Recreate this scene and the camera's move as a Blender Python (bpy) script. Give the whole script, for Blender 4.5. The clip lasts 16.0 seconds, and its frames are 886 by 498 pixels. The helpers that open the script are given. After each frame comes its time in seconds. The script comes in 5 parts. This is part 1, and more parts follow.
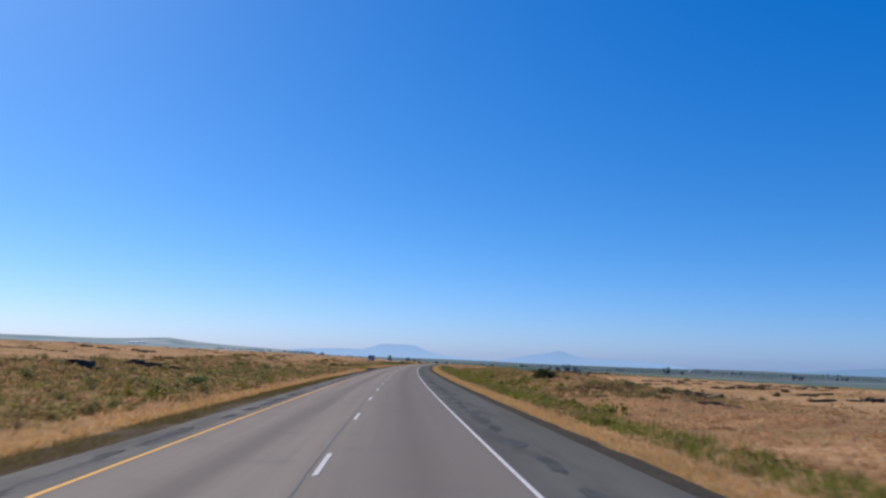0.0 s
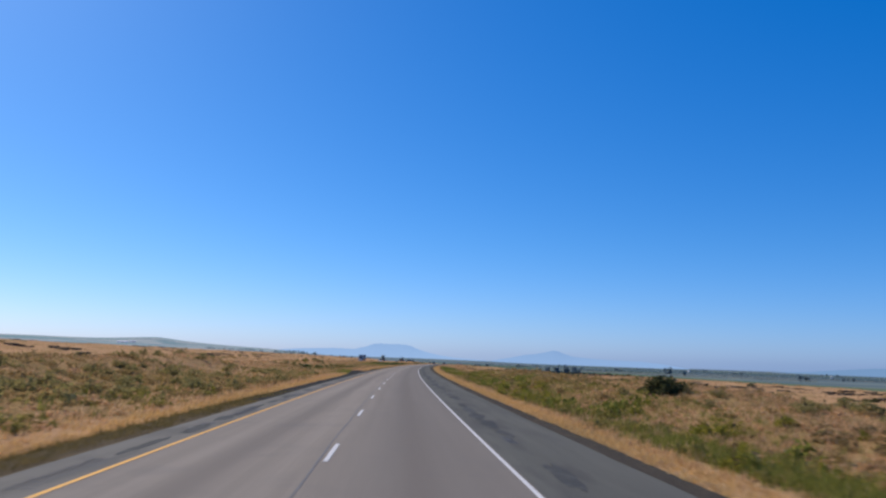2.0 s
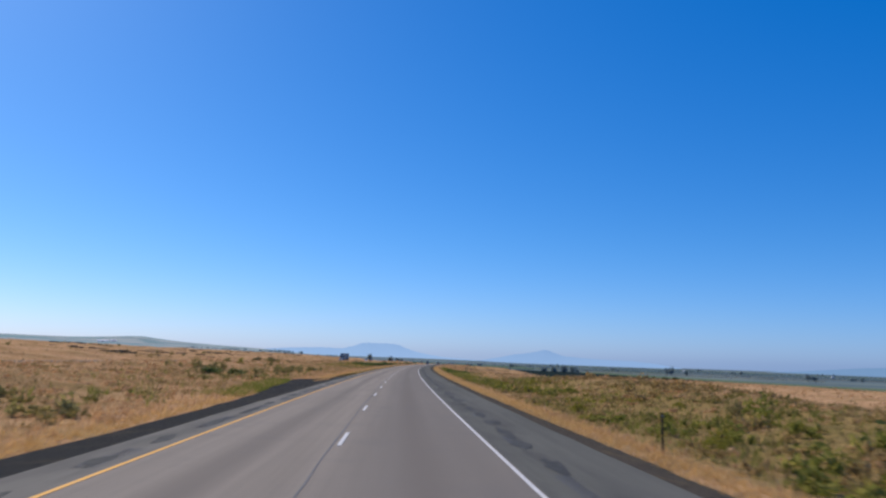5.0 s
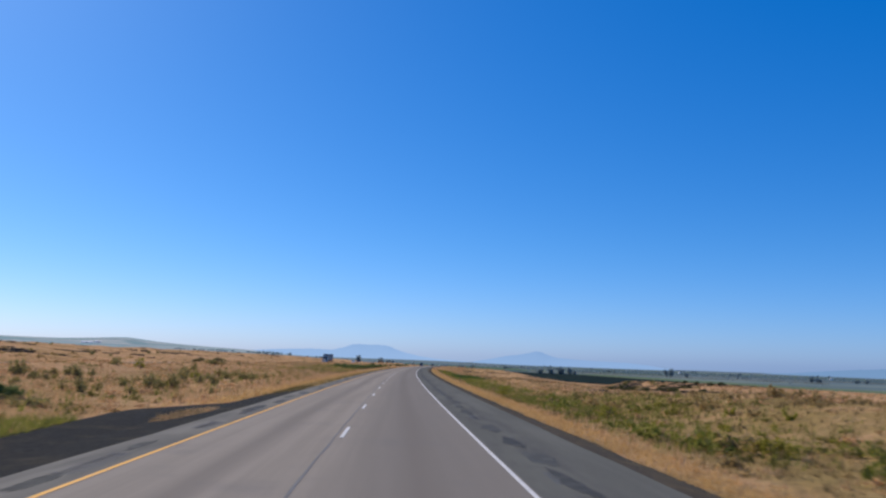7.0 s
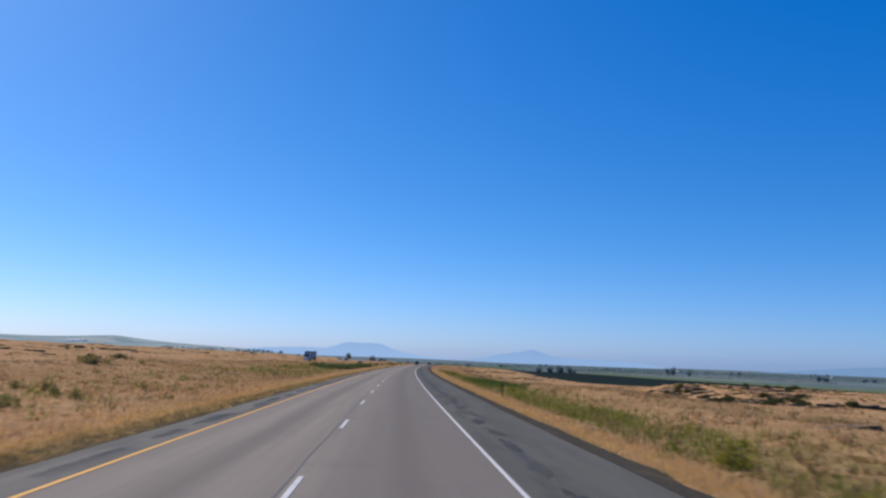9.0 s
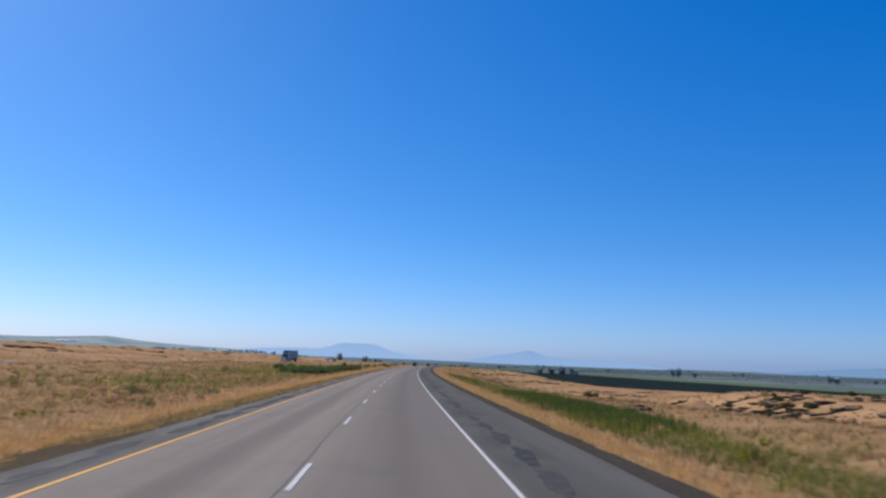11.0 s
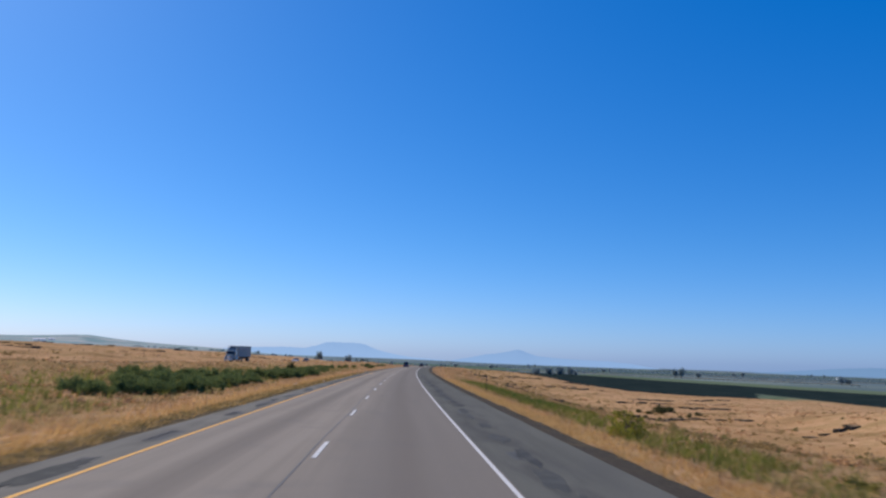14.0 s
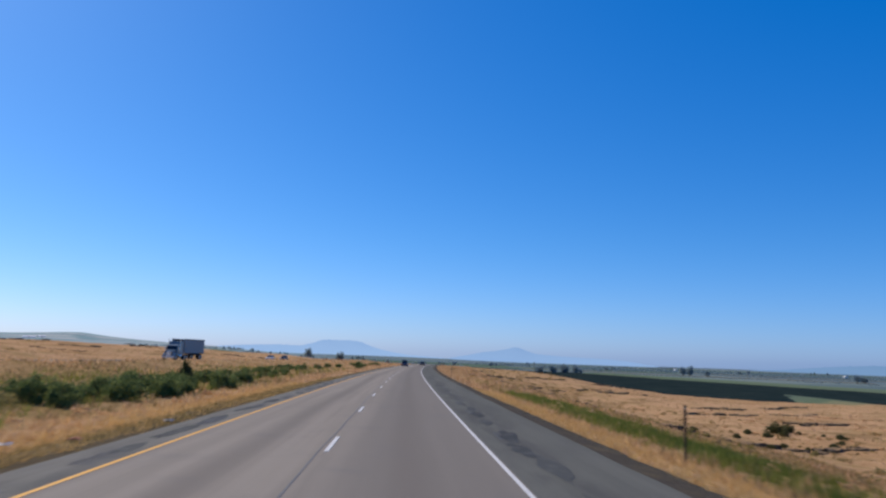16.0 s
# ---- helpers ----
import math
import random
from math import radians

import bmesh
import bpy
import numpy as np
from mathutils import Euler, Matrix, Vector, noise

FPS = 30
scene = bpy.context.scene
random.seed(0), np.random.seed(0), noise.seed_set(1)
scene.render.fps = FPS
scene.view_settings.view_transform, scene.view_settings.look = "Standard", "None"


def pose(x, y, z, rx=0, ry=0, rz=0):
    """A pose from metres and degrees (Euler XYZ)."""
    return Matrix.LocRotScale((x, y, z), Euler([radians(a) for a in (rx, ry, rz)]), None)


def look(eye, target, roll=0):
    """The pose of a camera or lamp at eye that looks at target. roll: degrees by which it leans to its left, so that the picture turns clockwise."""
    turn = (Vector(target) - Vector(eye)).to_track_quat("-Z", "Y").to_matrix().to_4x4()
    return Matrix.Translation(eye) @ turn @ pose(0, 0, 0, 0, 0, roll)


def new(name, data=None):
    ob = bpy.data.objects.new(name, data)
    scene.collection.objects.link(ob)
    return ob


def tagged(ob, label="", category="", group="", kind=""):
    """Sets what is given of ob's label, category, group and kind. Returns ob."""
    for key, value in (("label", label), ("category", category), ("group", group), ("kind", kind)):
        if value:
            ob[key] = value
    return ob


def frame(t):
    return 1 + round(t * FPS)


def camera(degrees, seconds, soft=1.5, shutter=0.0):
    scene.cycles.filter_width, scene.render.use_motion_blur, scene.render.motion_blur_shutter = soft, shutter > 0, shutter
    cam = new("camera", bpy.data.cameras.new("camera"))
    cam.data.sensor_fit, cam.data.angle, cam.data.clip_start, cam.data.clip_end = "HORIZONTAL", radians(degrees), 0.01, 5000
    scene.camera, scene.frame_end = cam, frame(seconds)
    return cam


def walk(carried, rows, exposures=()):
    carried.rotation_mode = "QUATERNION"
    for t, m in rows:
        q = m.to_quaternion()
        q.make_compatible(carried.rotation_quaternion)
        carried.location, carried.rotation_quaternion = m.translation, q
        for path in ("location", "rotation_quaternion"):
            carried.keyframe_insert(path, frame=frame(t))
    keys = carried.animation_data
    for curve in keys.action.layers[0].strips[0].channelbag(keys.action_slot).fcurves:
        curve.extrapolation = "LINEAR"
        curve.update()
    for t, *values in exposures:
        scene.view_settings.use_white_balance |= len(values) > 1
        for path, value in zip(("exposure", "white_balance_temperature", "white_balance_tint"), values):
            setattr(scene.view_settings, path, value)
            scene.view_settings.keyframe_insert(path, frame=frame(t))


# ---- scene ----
# The road bends gently to the right (radius R) and falls at a steady grade.
R = 4747.0
GRADE = -0.011
EYE = 2.05
CREST = 700.0        # beyond this the road drops out of sight into the valley
STRAIGHT = 750.0     # and runs straight


def road_z(s):
    """Height of the carriageway at s metres along its lane line."""
    if s <= CREST:
        return GRADE * s
    d = min(s - CREST, 500.0)
    z = GRADE * s - 0.5 * 5.0e-5 * d * d
    return max(z, -36.0)


def at(s, lat, up=0.0):
    """World place at s along the lane line, lat metres to its right, up metres above the carriageway."""
    a = min(s, STRAIGHT) / R
    over = max(s - STRAIGHT, 0.0)
    x = R - R * math.cos(a) + over * math.sin(a) + lat * math.cos(a)
    y = R * math.sin(a) + over * math.cos(a) - lat * math.sin(a)
    return Vector((x, y, road_z(s) + up))


# ---- camera: seconds, metres along the road, metres right of the lane line, yaw to the left, pitch up ----
cam = camera(61.7, 16.0, soft=2.4, shutter=0.3)
DRIVE = [
    (0.0, 0.00, 1.30, -3.44, 8.62), (0.1, 2.30, 1.31, -3.44, 8.64), (0.2, 3.70, 1.32, -3.43, 8.68),
    (0.35, 4.15, 1.33, -3.42, 8.72), (0.5, 4.60, 1.33, -3.42, 8.72), (0.6, 8.30, 1.34, -3.40, 8.72),
    (0.7, 12.10, 1.35, -3.38, 8.72), (0.8, 15.95, 1.36, -3.36, 8.71), (0.9, 19.80, 1.37, -3.35, 8.71),
    (1.0, 23.50, 1.37, -3.38, 8.71), (1.5, 36.26, 1.32, -3.55, 8.72), (2.0, 46.93, 1.31, -3.36, 8.63),
    (2.5, 58.94, 1.32, -3.25, 8.38), (3.0, 70.49, 1.32, -3.21, 8.58), (3.5, 82.24, 1.25, -3.32, 8.48),
    (4.0, 93.99, 1.22, -3.27, 8.46), (5.0, 117.3, 1.25, -3.38, 8.62), (6.0, 140.6, 1.30, -3.52, 8.74),
    (6.5, 151.97, 1.32, -3.56, 8.79), (7.0, 163.79, 1.31, -3.52, 8.76),
    (7.5, 174.60, 1.33, -3.56, 8.53), (8.0, 186.16, 1.41, -3.50, 8.65), (8.5, 198.30, 1.43, -3.60, 8.66),
    (9.0, 210.42, 1.50, -3.50, 8.65), (10.0, 233.9, 1.56, -3.40, 8.69), (11.0, 257.4, 1.60, -3.29, 8.73),
    (11.5, 269.19, 1.61, -3.25, 8.74), (12.0, 280.83, 1.59, -3.27, 8.75), (12.5, 290.60, 1.62, -3.26, 8.71),
    (13.0, 303.12, 1.62, -3.35, 8.67), (13.5, 314.99, 1.62, -3.38, 8.57), (14.0, 326.66, 1.61, -3.38, 8.72),
    (14.5, 338.59, 1.64, -3.23, 8.58), (15.0, 350.30, 1.61, -3.11, 8.74), (15.5, 361.86, 1.56, -3.04, 8.58),
    (16.0, 374.69, 1.52, -3.05, 8.56),
]
rows = []
for t, s, lat, yaw, pitch in DRIVE:
    eye = at(s, lat, EYE)
    a = s / R - radians(yaw)
    e = radians(pitch) + math.atan(GRADE)
    ahead = Vector((math.sin(a) * math.cos(e), math.cos(a) * math.cos(e), math.sin(e)))
    rows.append((t, look(eye, eye + ahead * 10, 1.95)))
walk(cam, rows)

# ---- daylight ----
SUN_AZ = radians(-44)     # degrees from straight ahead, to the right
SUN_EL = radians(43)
world = bpy.data.worlds.new("world")
scene.world = world
world.use_nodes = True
wn = world.node_tree
sky = wn.nodes.new("ShaderNodeTexSky")
sky.sky_type = "NISHITA"
sky.sun_disc = False
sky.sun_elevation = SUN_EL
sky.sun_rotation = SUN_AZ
sky.altitude = 1200
sky.air_density = 0.9
sky.dust_density = 1.4
sky.ozone_density = 2.0
bg = wn.nodes["Background"]
bg.inputs["Strength"].default_value = 0.145
tint = wn.nodes.new("ShaderNodeMix")
tint.data_type, tint.blend_type = "RGBA", "MULTIPLY"
tint.inputs[0].default_value = 1.0
tint.inputs[7].default_value = (0.725, 0.92, 1.07, 1)
rich = wn.nodes.new("ShaderNodeHueSaturation")
rich.inputs["Saturation"].default_value = 1.15
even = wn.nodes.new("ShaderNodeMix")     # clear dry air: the blue varies little with height
even.data_type = "RGBA"
even.inputs[0].default_value = 0.38
even.inputs[7].default_value = (0.03, 0.90, 4.25, 1)
wn.links.new(sky.outputs[0], tint.inputs[6])
wn.links.new(tint.outputs[2], even.inputs[6])
wn.links.new(even.outputs[2], rich.inputs["Color"])
height = wn.nodes.new("ShaderNodeSeparateXYZ")
wn.links.new(wn.nodes.new("ShaderNodeTexCoord").outputs["Generated"], height.inputs[0])
low = wn.nodes.new("ShaderNodeMapRange")     # dry dust in the lowest air pales the blue above the horizon
low.interpolation_type = "SMOOTHSTEP"
low.inputs["From Min"].default_value, low.inputs["From Max"].default_value = 0.165, 0.0
wn.links.new(height.outputs["Z"], low.inputs["Value"])
dust = wn.nodes.new("ShaderNodeMix")
dust.data_type, dust.blend_type = "RGBA", "MULTIPLY"
dust.inputs[7].default_value = (1.065, 0.975, 1.04, 1)
wn.links.new(low.outputs[0], dust.inputs[0])
wn.links.new(rich.outputs[0], dust.inputs[6])
wn.links.new(dust.outputs[2], bg.inputs["Color"])
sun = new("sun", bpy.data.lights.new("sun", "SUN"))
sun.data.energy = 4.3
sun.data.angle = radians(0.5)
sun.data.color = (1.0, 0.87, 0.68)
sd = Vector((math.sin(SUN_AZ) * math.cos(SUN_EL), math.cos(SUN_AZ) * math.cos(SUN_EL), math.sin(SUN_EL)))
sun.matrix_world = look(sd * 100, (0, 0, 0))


# ---- small tools ----
def smooth(a, b, x):
    u = min(max((x - a) / (b - a), 0.0), 1.0)
    return u * u * (3 - 2 * u)


def table(rows_, x):
    return float(np.interp(x, [r[0] for r in rows_], [r[1] for r in rows_]))


def finish(name, bm, material, smooth_faces=False):
    me = bpy.data.meshes.new(name)
    bm.to_mesh(me)
    bm.free()
    for m in (material if isinstance(material, (list, tuple)) else [material]):
        me.materials.append(m)
    if smooth_faces:
        me.polygons.foreach_set("use_smooth", [True] * len(me.polygons))
    return me


def part(name, bm, material, parent, label="", smooth_faces=False):
    ob = new(name, finish(name, bm, material, smooth_faces))
    ob.parent = parent
    if label:
        ob["label"] = label
    return ob


def raw_mesh(name, verts, faces, material, uv=None):
    """A mesh from arrays; faces all have the same number of corners."""
    verts = np.asarray(verts, dtype=np.float32)
    faces = np.asarray(faces, dtype=np.int32)
    n, k = faces.shape
    me = bpy.data.meshes.new(name)
    me.vertices.add(len(verts))
    me.vertices.foreach_set("co", verts.ravel())
    me.loops.add(n * k)
    me.loops.foreach_set("vertex_index", faces.ravel())
    me.polygons.add(n)
    me.polygons.foreach_set("loop_start", np.arange(0, n * k, k, dtype=np.int32))
    me.polygons.foreach_set("loop_total", np.full(n, k, dtype=np.int32))
    me.update(calc_edges=True)
    me.polygons.foreach_set("use_smooth", np.zeros(n, dtype=bool))
    if uv is not None:
        layer = me.uv_layers.new(name="UVMap")
        layer.data.foreach_set("uv", np.asarray(uv, dtype=np.float32)[faces.ravel()].ravel())
    me.materials.append(material)
    return me


def box(bm, c, size, bevel=0.0, rot=None):
    m = Matrix.Translation(c) @ (rot if rot else Matrix.Identity(4)) @ Matrix.Diagonal((*size, 1))
    r = bmesh.ops.create_cube(bm, size=1.0, matrix=m)
    if bevel:
        edges = list({e for v in r["verts"] for e in v.link_edges})
        bmesh.ops.bevel(bm, geom=edges, offset=bevel, segments=2, affect="EDGES", profile=0.6)


def cyl(bm, c, radius, length, axis="z", seg=16, radius2=None):
    turn = {"z": Matrix.Identity(4), "x": Matrix.Rotation(radians(90), 4, "Y"), "y": Matrix.Rotation(radians(90), 4, "X")}[axis]
    bmesh.ops.create_cone(bm, cap_ends=True, segments=seg, radius1=radius, radius2=radius if radius2 is None else radius2,
                          depth=length, matrix=Matrix.Translation(c) @ turn)


def prism(bm, profile, x0, x1, bevel=0.0):
    """A closed outline in (y, z), drawn out from x0 to x1."""
    a = [bm.verts.new((x0, y, z)) for y, z in profile]
    b = [bm.verts.new((x1, y, z)) for y, z in profile]
    n = len(profile)
    fs = [bm.faces.new(a[::-1]), bm.faces.new(b)]
    for i in range(n):
        fs.append(bm.faces.new((a[i], a[(i + 1) % n], b[(i + 1) % n], b[i])))
    bmesh.ops.recalc_face_normals(bm, faces=fs)
    if bevel:
        edges = list({e for f in fs for e in f.edges})
        bmesh.ops.bevel(bm, geom=edges, offset=bevel, segments=2, affect="EDGES", profile=0.6)


# ---- materials ----
class Nodes:
    """Short hand for building a node material."""

    def __init__(self, name, rough=0.9, metal=0.0, spec=0.3):
        self.m = bpy.data.materials.new(name)
        self.m.use_nodes = True
        self.t = self.m.node_tree
        self.b = self.t.nodes["Principled BSDF"]
        self.b.inputs["Roughness"].default_value = rough
        self.b.inputs["Metallic"].default_value = metal
        self.b.inputs["Specular IOR Level"].default_value = spec

    def link(self, a, b):
        self.t.links.new(a, b)

    def add(self, kind):
        return self.t.nodes.new(kind)

    def coords(self, uv=False, scale=(1, 1, 1)):
        c = self.add("ShaderNodeTexCoord" if uv else "ShaderNodeNewGeometry")
        m = self.add("ShaderNodeMapping")
        m.inputs["Scale"].default_value = scale
        self.link(c.outputs["UV" if uv else "Position"], m.inputs[0])
        return m.outputs[0]

    def noise(self, where, scale, detail=4.0, low=0.35, high=0.65, rough=0.6):
        n = self.add("ShaderNodeTexNoise")
        n.inputs["Scale"].default_value = scale
        n.inputs["Detail"].default_value = detail
        n.inputs["Roughness"].default_value = rough
        self.link(where, n.inputs["Vector"])
        r = self.add("ShaderNodeMapRange")
        r.interpolation_type = "SMOOTHSTEP"
        r.inputs["From Min"].default_value = low
        r.inputs["From Max"].default_value = high
        self.link(n.outputs["Fac"], r.inputs["Value"])
        return r.outputs["Result"]

    def math(self, op, a, b=0.0):
        n = self.add("ShaderNodeMath")
        n.operation = op
        for i, v in enumerate((a, b)):
            if isinstance(v, (int, float)):
                n.inputs[i].default_value = v
            else:
                self.link(v, n.inputs[i])
        return n.outputs[0]

    def mix(self, fac, a, b):
        n = self.add("ShaderNodeMix")
        n.data_type = "RGBA"
        if isinstance(fac, (int, float)):
            n.inputs["Factor"].default_value = fac
        else:
            self.link(fac, n.inputs["Factor"])
        for key, v in (("A", a), ("B", b)):
            sock = [i for i in n.inputs if i.name == key and i.type == "RGBA"][0]
            if isinstance(v, tuple):
                sock.default_value = (*v, 1)
            else:
                self.link(v, sock)
        return [o for o in n.outputs if o.type == "RGBA"][0]

    def ramp(self, fac, stops):
        n = self.add("ShaderNodeValToRGB")
        e = n.color_ramp.elements
        while len(e) < len(stops):
            e.new(0.5)
        for el, (p, c) in zip(e, stops):
            el.position = p
            el.color = (*c, 1)
        self.link(fac, n.inputs[0])
        return n.outputs[0]

    def bump(self, height, strength=0.3, distance=0.02):
        n = self.add("ShaderNodeBump")
        n.inputs["Strength"].default_value = strength
        n.inputs["Distance"].default_value = distance
        self.link(height, n.inputs["Height"])
        self.link(n.outputs[0], self.b.inputs["Normal"])

    def color(self, c):
        if isinstance(c, tuple):
            self.b.inputs["Base Color"].default_value = (*c, 1)
        else:
            self.link(c, self.b.inputs["Base Color"])
        return self.m


def paint(name, c, rough=0.5, metal=0.0, grime=0.25):
    k = Nodes(name, rough, metal, 0.4)
    p = k.coords()
    dirt = k.math("MULTIPLY", k.noise(p, 3.0, 5, 0.4, 0.75), grime)
    k.color(k.mix(dirt, c, (0.16, 0.13, 0.10)))
    k.bump(k.noise(p, 30, 3), 0.05, 0.005)
    return k.m


def leafy(name, stops, see_through=0.3):
    """Leaves or blades: a colour of its own for each one, some light passing through."""
    k = Nodes(name, 0.9, 0, 0.05)
    g = k.add("ShaderNodeNewGeometry")
    c = k.ramp(g.outputs["Random Per Island"], stops)
    p = k.coords()
    c = k.mix(k.math("MULTIPLY", k.noise(p, 0.22, 3, 0.35, 0.7), 0.35), c, stops[0][1])
    k.color(c)
    tr = k.add("ShaderNodeBsdfTranslucent")
    k.link(c, tr.inputs["Color"])
    mx = k.add("ShaderNodeMixShader")
    mx.inputs[0].default_value = see_through
    k.link(k.b.outputs[0], mx.inputs[1])
    k.link(tr.outputs[0], mx.inputs[2])
    k.link(mx.outputs[0], k.t.nodes["Material Output"].inputs["Surface"])
    return k.m


def make_lane():
    """Worn grey asphalt: greyer wheel paths, a darker crown, mottling, long streaks. UV: metres across, metres along."""
    k = Nodes("lane_asphalt", 0.95, 0, 0.05)
    long = k.coords(True, (1.6, 0.035, 1))
    fine = k.coords(True, (1, 1, 1))
    sep = k.add("ShaderNodeSeparateXYZ")
    c = k.add("ShaderNodeTexCoord")
    k.link(c.outputs["UV"], sep.inputs[0])
    wob = k.math("MULTIPLY", k.math("SUBTRACT", k.noise(k.coords(True, (0.3, 0.02, 1)), 1.0, 3, 0.2, 0.8), 0.5), 0.35)
    across = k.math("ADD", sep.outputs["X"], wob)
    stripe = None
    for centre, half in ((-1.85, 0.62), (1.85, 0.66)):   # oil-darkened middles of the lanes
        d = k.math("ABSOLUTE", k.math("SUBTRACT", across, centre))
        r = k.add("ShaderNodeMapRange")
        r.interpolation_type = "SMOOTHSTEP"
        r.inputs["From Min"].default_value = half
        r.inputs["From Max"].default_value = 0.05
        k.link(d, r.inputs["Value"])
        stripe = r.outputs[0] if stripe is None else k.math("MAXIMUM", stripe, r.outputs[0])
    base = k.mix(k.noise(long, 1.0, 5, 0.3, 0.7), (0.222, 0.194, 0.160), (0.268, 0.235, 0.195))
    r = k.add("ShaderNodeMapRange")      # the colour darkens gradually from the lane line over the right lane
    r.interpolation_type = "SMOOTHSTEP"
    r.inputs["From Min"].default_value = -0.6
    r.inputs["From Max"].default_value = 1.6
    k.link(across, r.inputs["Value"])
    base = k.mix(k.math("MULTIPLY", r.outputs[0], 0.72), base, (0.158, 0.143, 0.125))
    base = k.mix(k.math("MULTIPLY", stripe, 0.62), base, (0.150, 0.131, 0.111))
    base = k.mix(k.math("MULTIPLY", k.noise(fine, 0.45, 6, 0.5, 0.8), 0.35), base, (0.13, 0.125, 0.125))
    base = k.mix(k.math("MULTIPLY", k.noise(fine, 55, 2, 0.4, 0.75), 0.25), base, (0.30, 0.28, 0.27))
    k.color(base)
    k.bump(k.noise(fine, 60, 3), 0.25, 0.006)
    return k.m


def make_shoulder(name, dark, pale, strip, sealed):
    """Shoulder asphalt, with dark sealed blotches along it."""
    k = Nodes(name, 0.97, 0, 0.04)
    fine = k.coords(True, (1, 1, 1))
    slow = k.coords(True, (1.5, 0.30, 1))
    base = k.mix(k.noise(k.coords(True, (1.2, 0.06, 1)), 1.0, 5, 0.3, 0.7), dark, pale)
    sep = k.add("ShaderNodeSeparateXYZ")
    c = k.add("ShaderNodeTexCoord")
    k.link(c.outputs["UV"], sep.inputs[0])
    r = k.add("ShaderNodeMapRange")      # the sealer lies in a strip beside the white line
    r.interpolation_type = "SMOOTHSTEP"
    r.inputs["From Min"].default_value = 1.0
    r.inputs["From Max"].default_value = 0.3
    k.link(k.math("ABSOLUTE", k.math("SUBTRACT", sep.outputs["X"], strip)), r.inputs["Value"])
    blot = k.math("MULTIPLY", k.noise(slow, 0.85, 4, 0.44, 0.62, 0.5), r.outputs[0])
    base = k.mix(k.math("MULTIPLY", blot, sealed), base, (0.060, 0.060, 0.058))
    base = k.mix(k.math("MULTIPLY", k.noise(slow, 0.6, 4, 0.5, 0.7, 0.5), 0.35), base, (0.075, 0.075, 0.072))
    base = k.mix(k.math("MULTIPLY", k.noise(fine, 50, 2, 0.4, 0.75), 0.25), base, (0.26, 0.25, 0.25))
    k.color(base)
    k.bump(k.noise(fine, 60, 3), 0.3, 0.006)
    return k.m


def make_gravel(name, dark, pale, dusty=0.6):
    k = Nodes(name, 1.0, 0, 0.03)
    p = k.coords()
    c = k.mix(k.noise(p, 14, 4, 0.3, 0.7), dark, pale)
    c = k.mix(k.math("MULTIPLY", k.noise(p, 0.6, 4, 0.5, 0.75), dusty), c, (0.19, 0.145, 0.085))
    k.color(c)
    k.bump(k.noise(p, 22, 3), 0.9, 0.04)
    return k.m


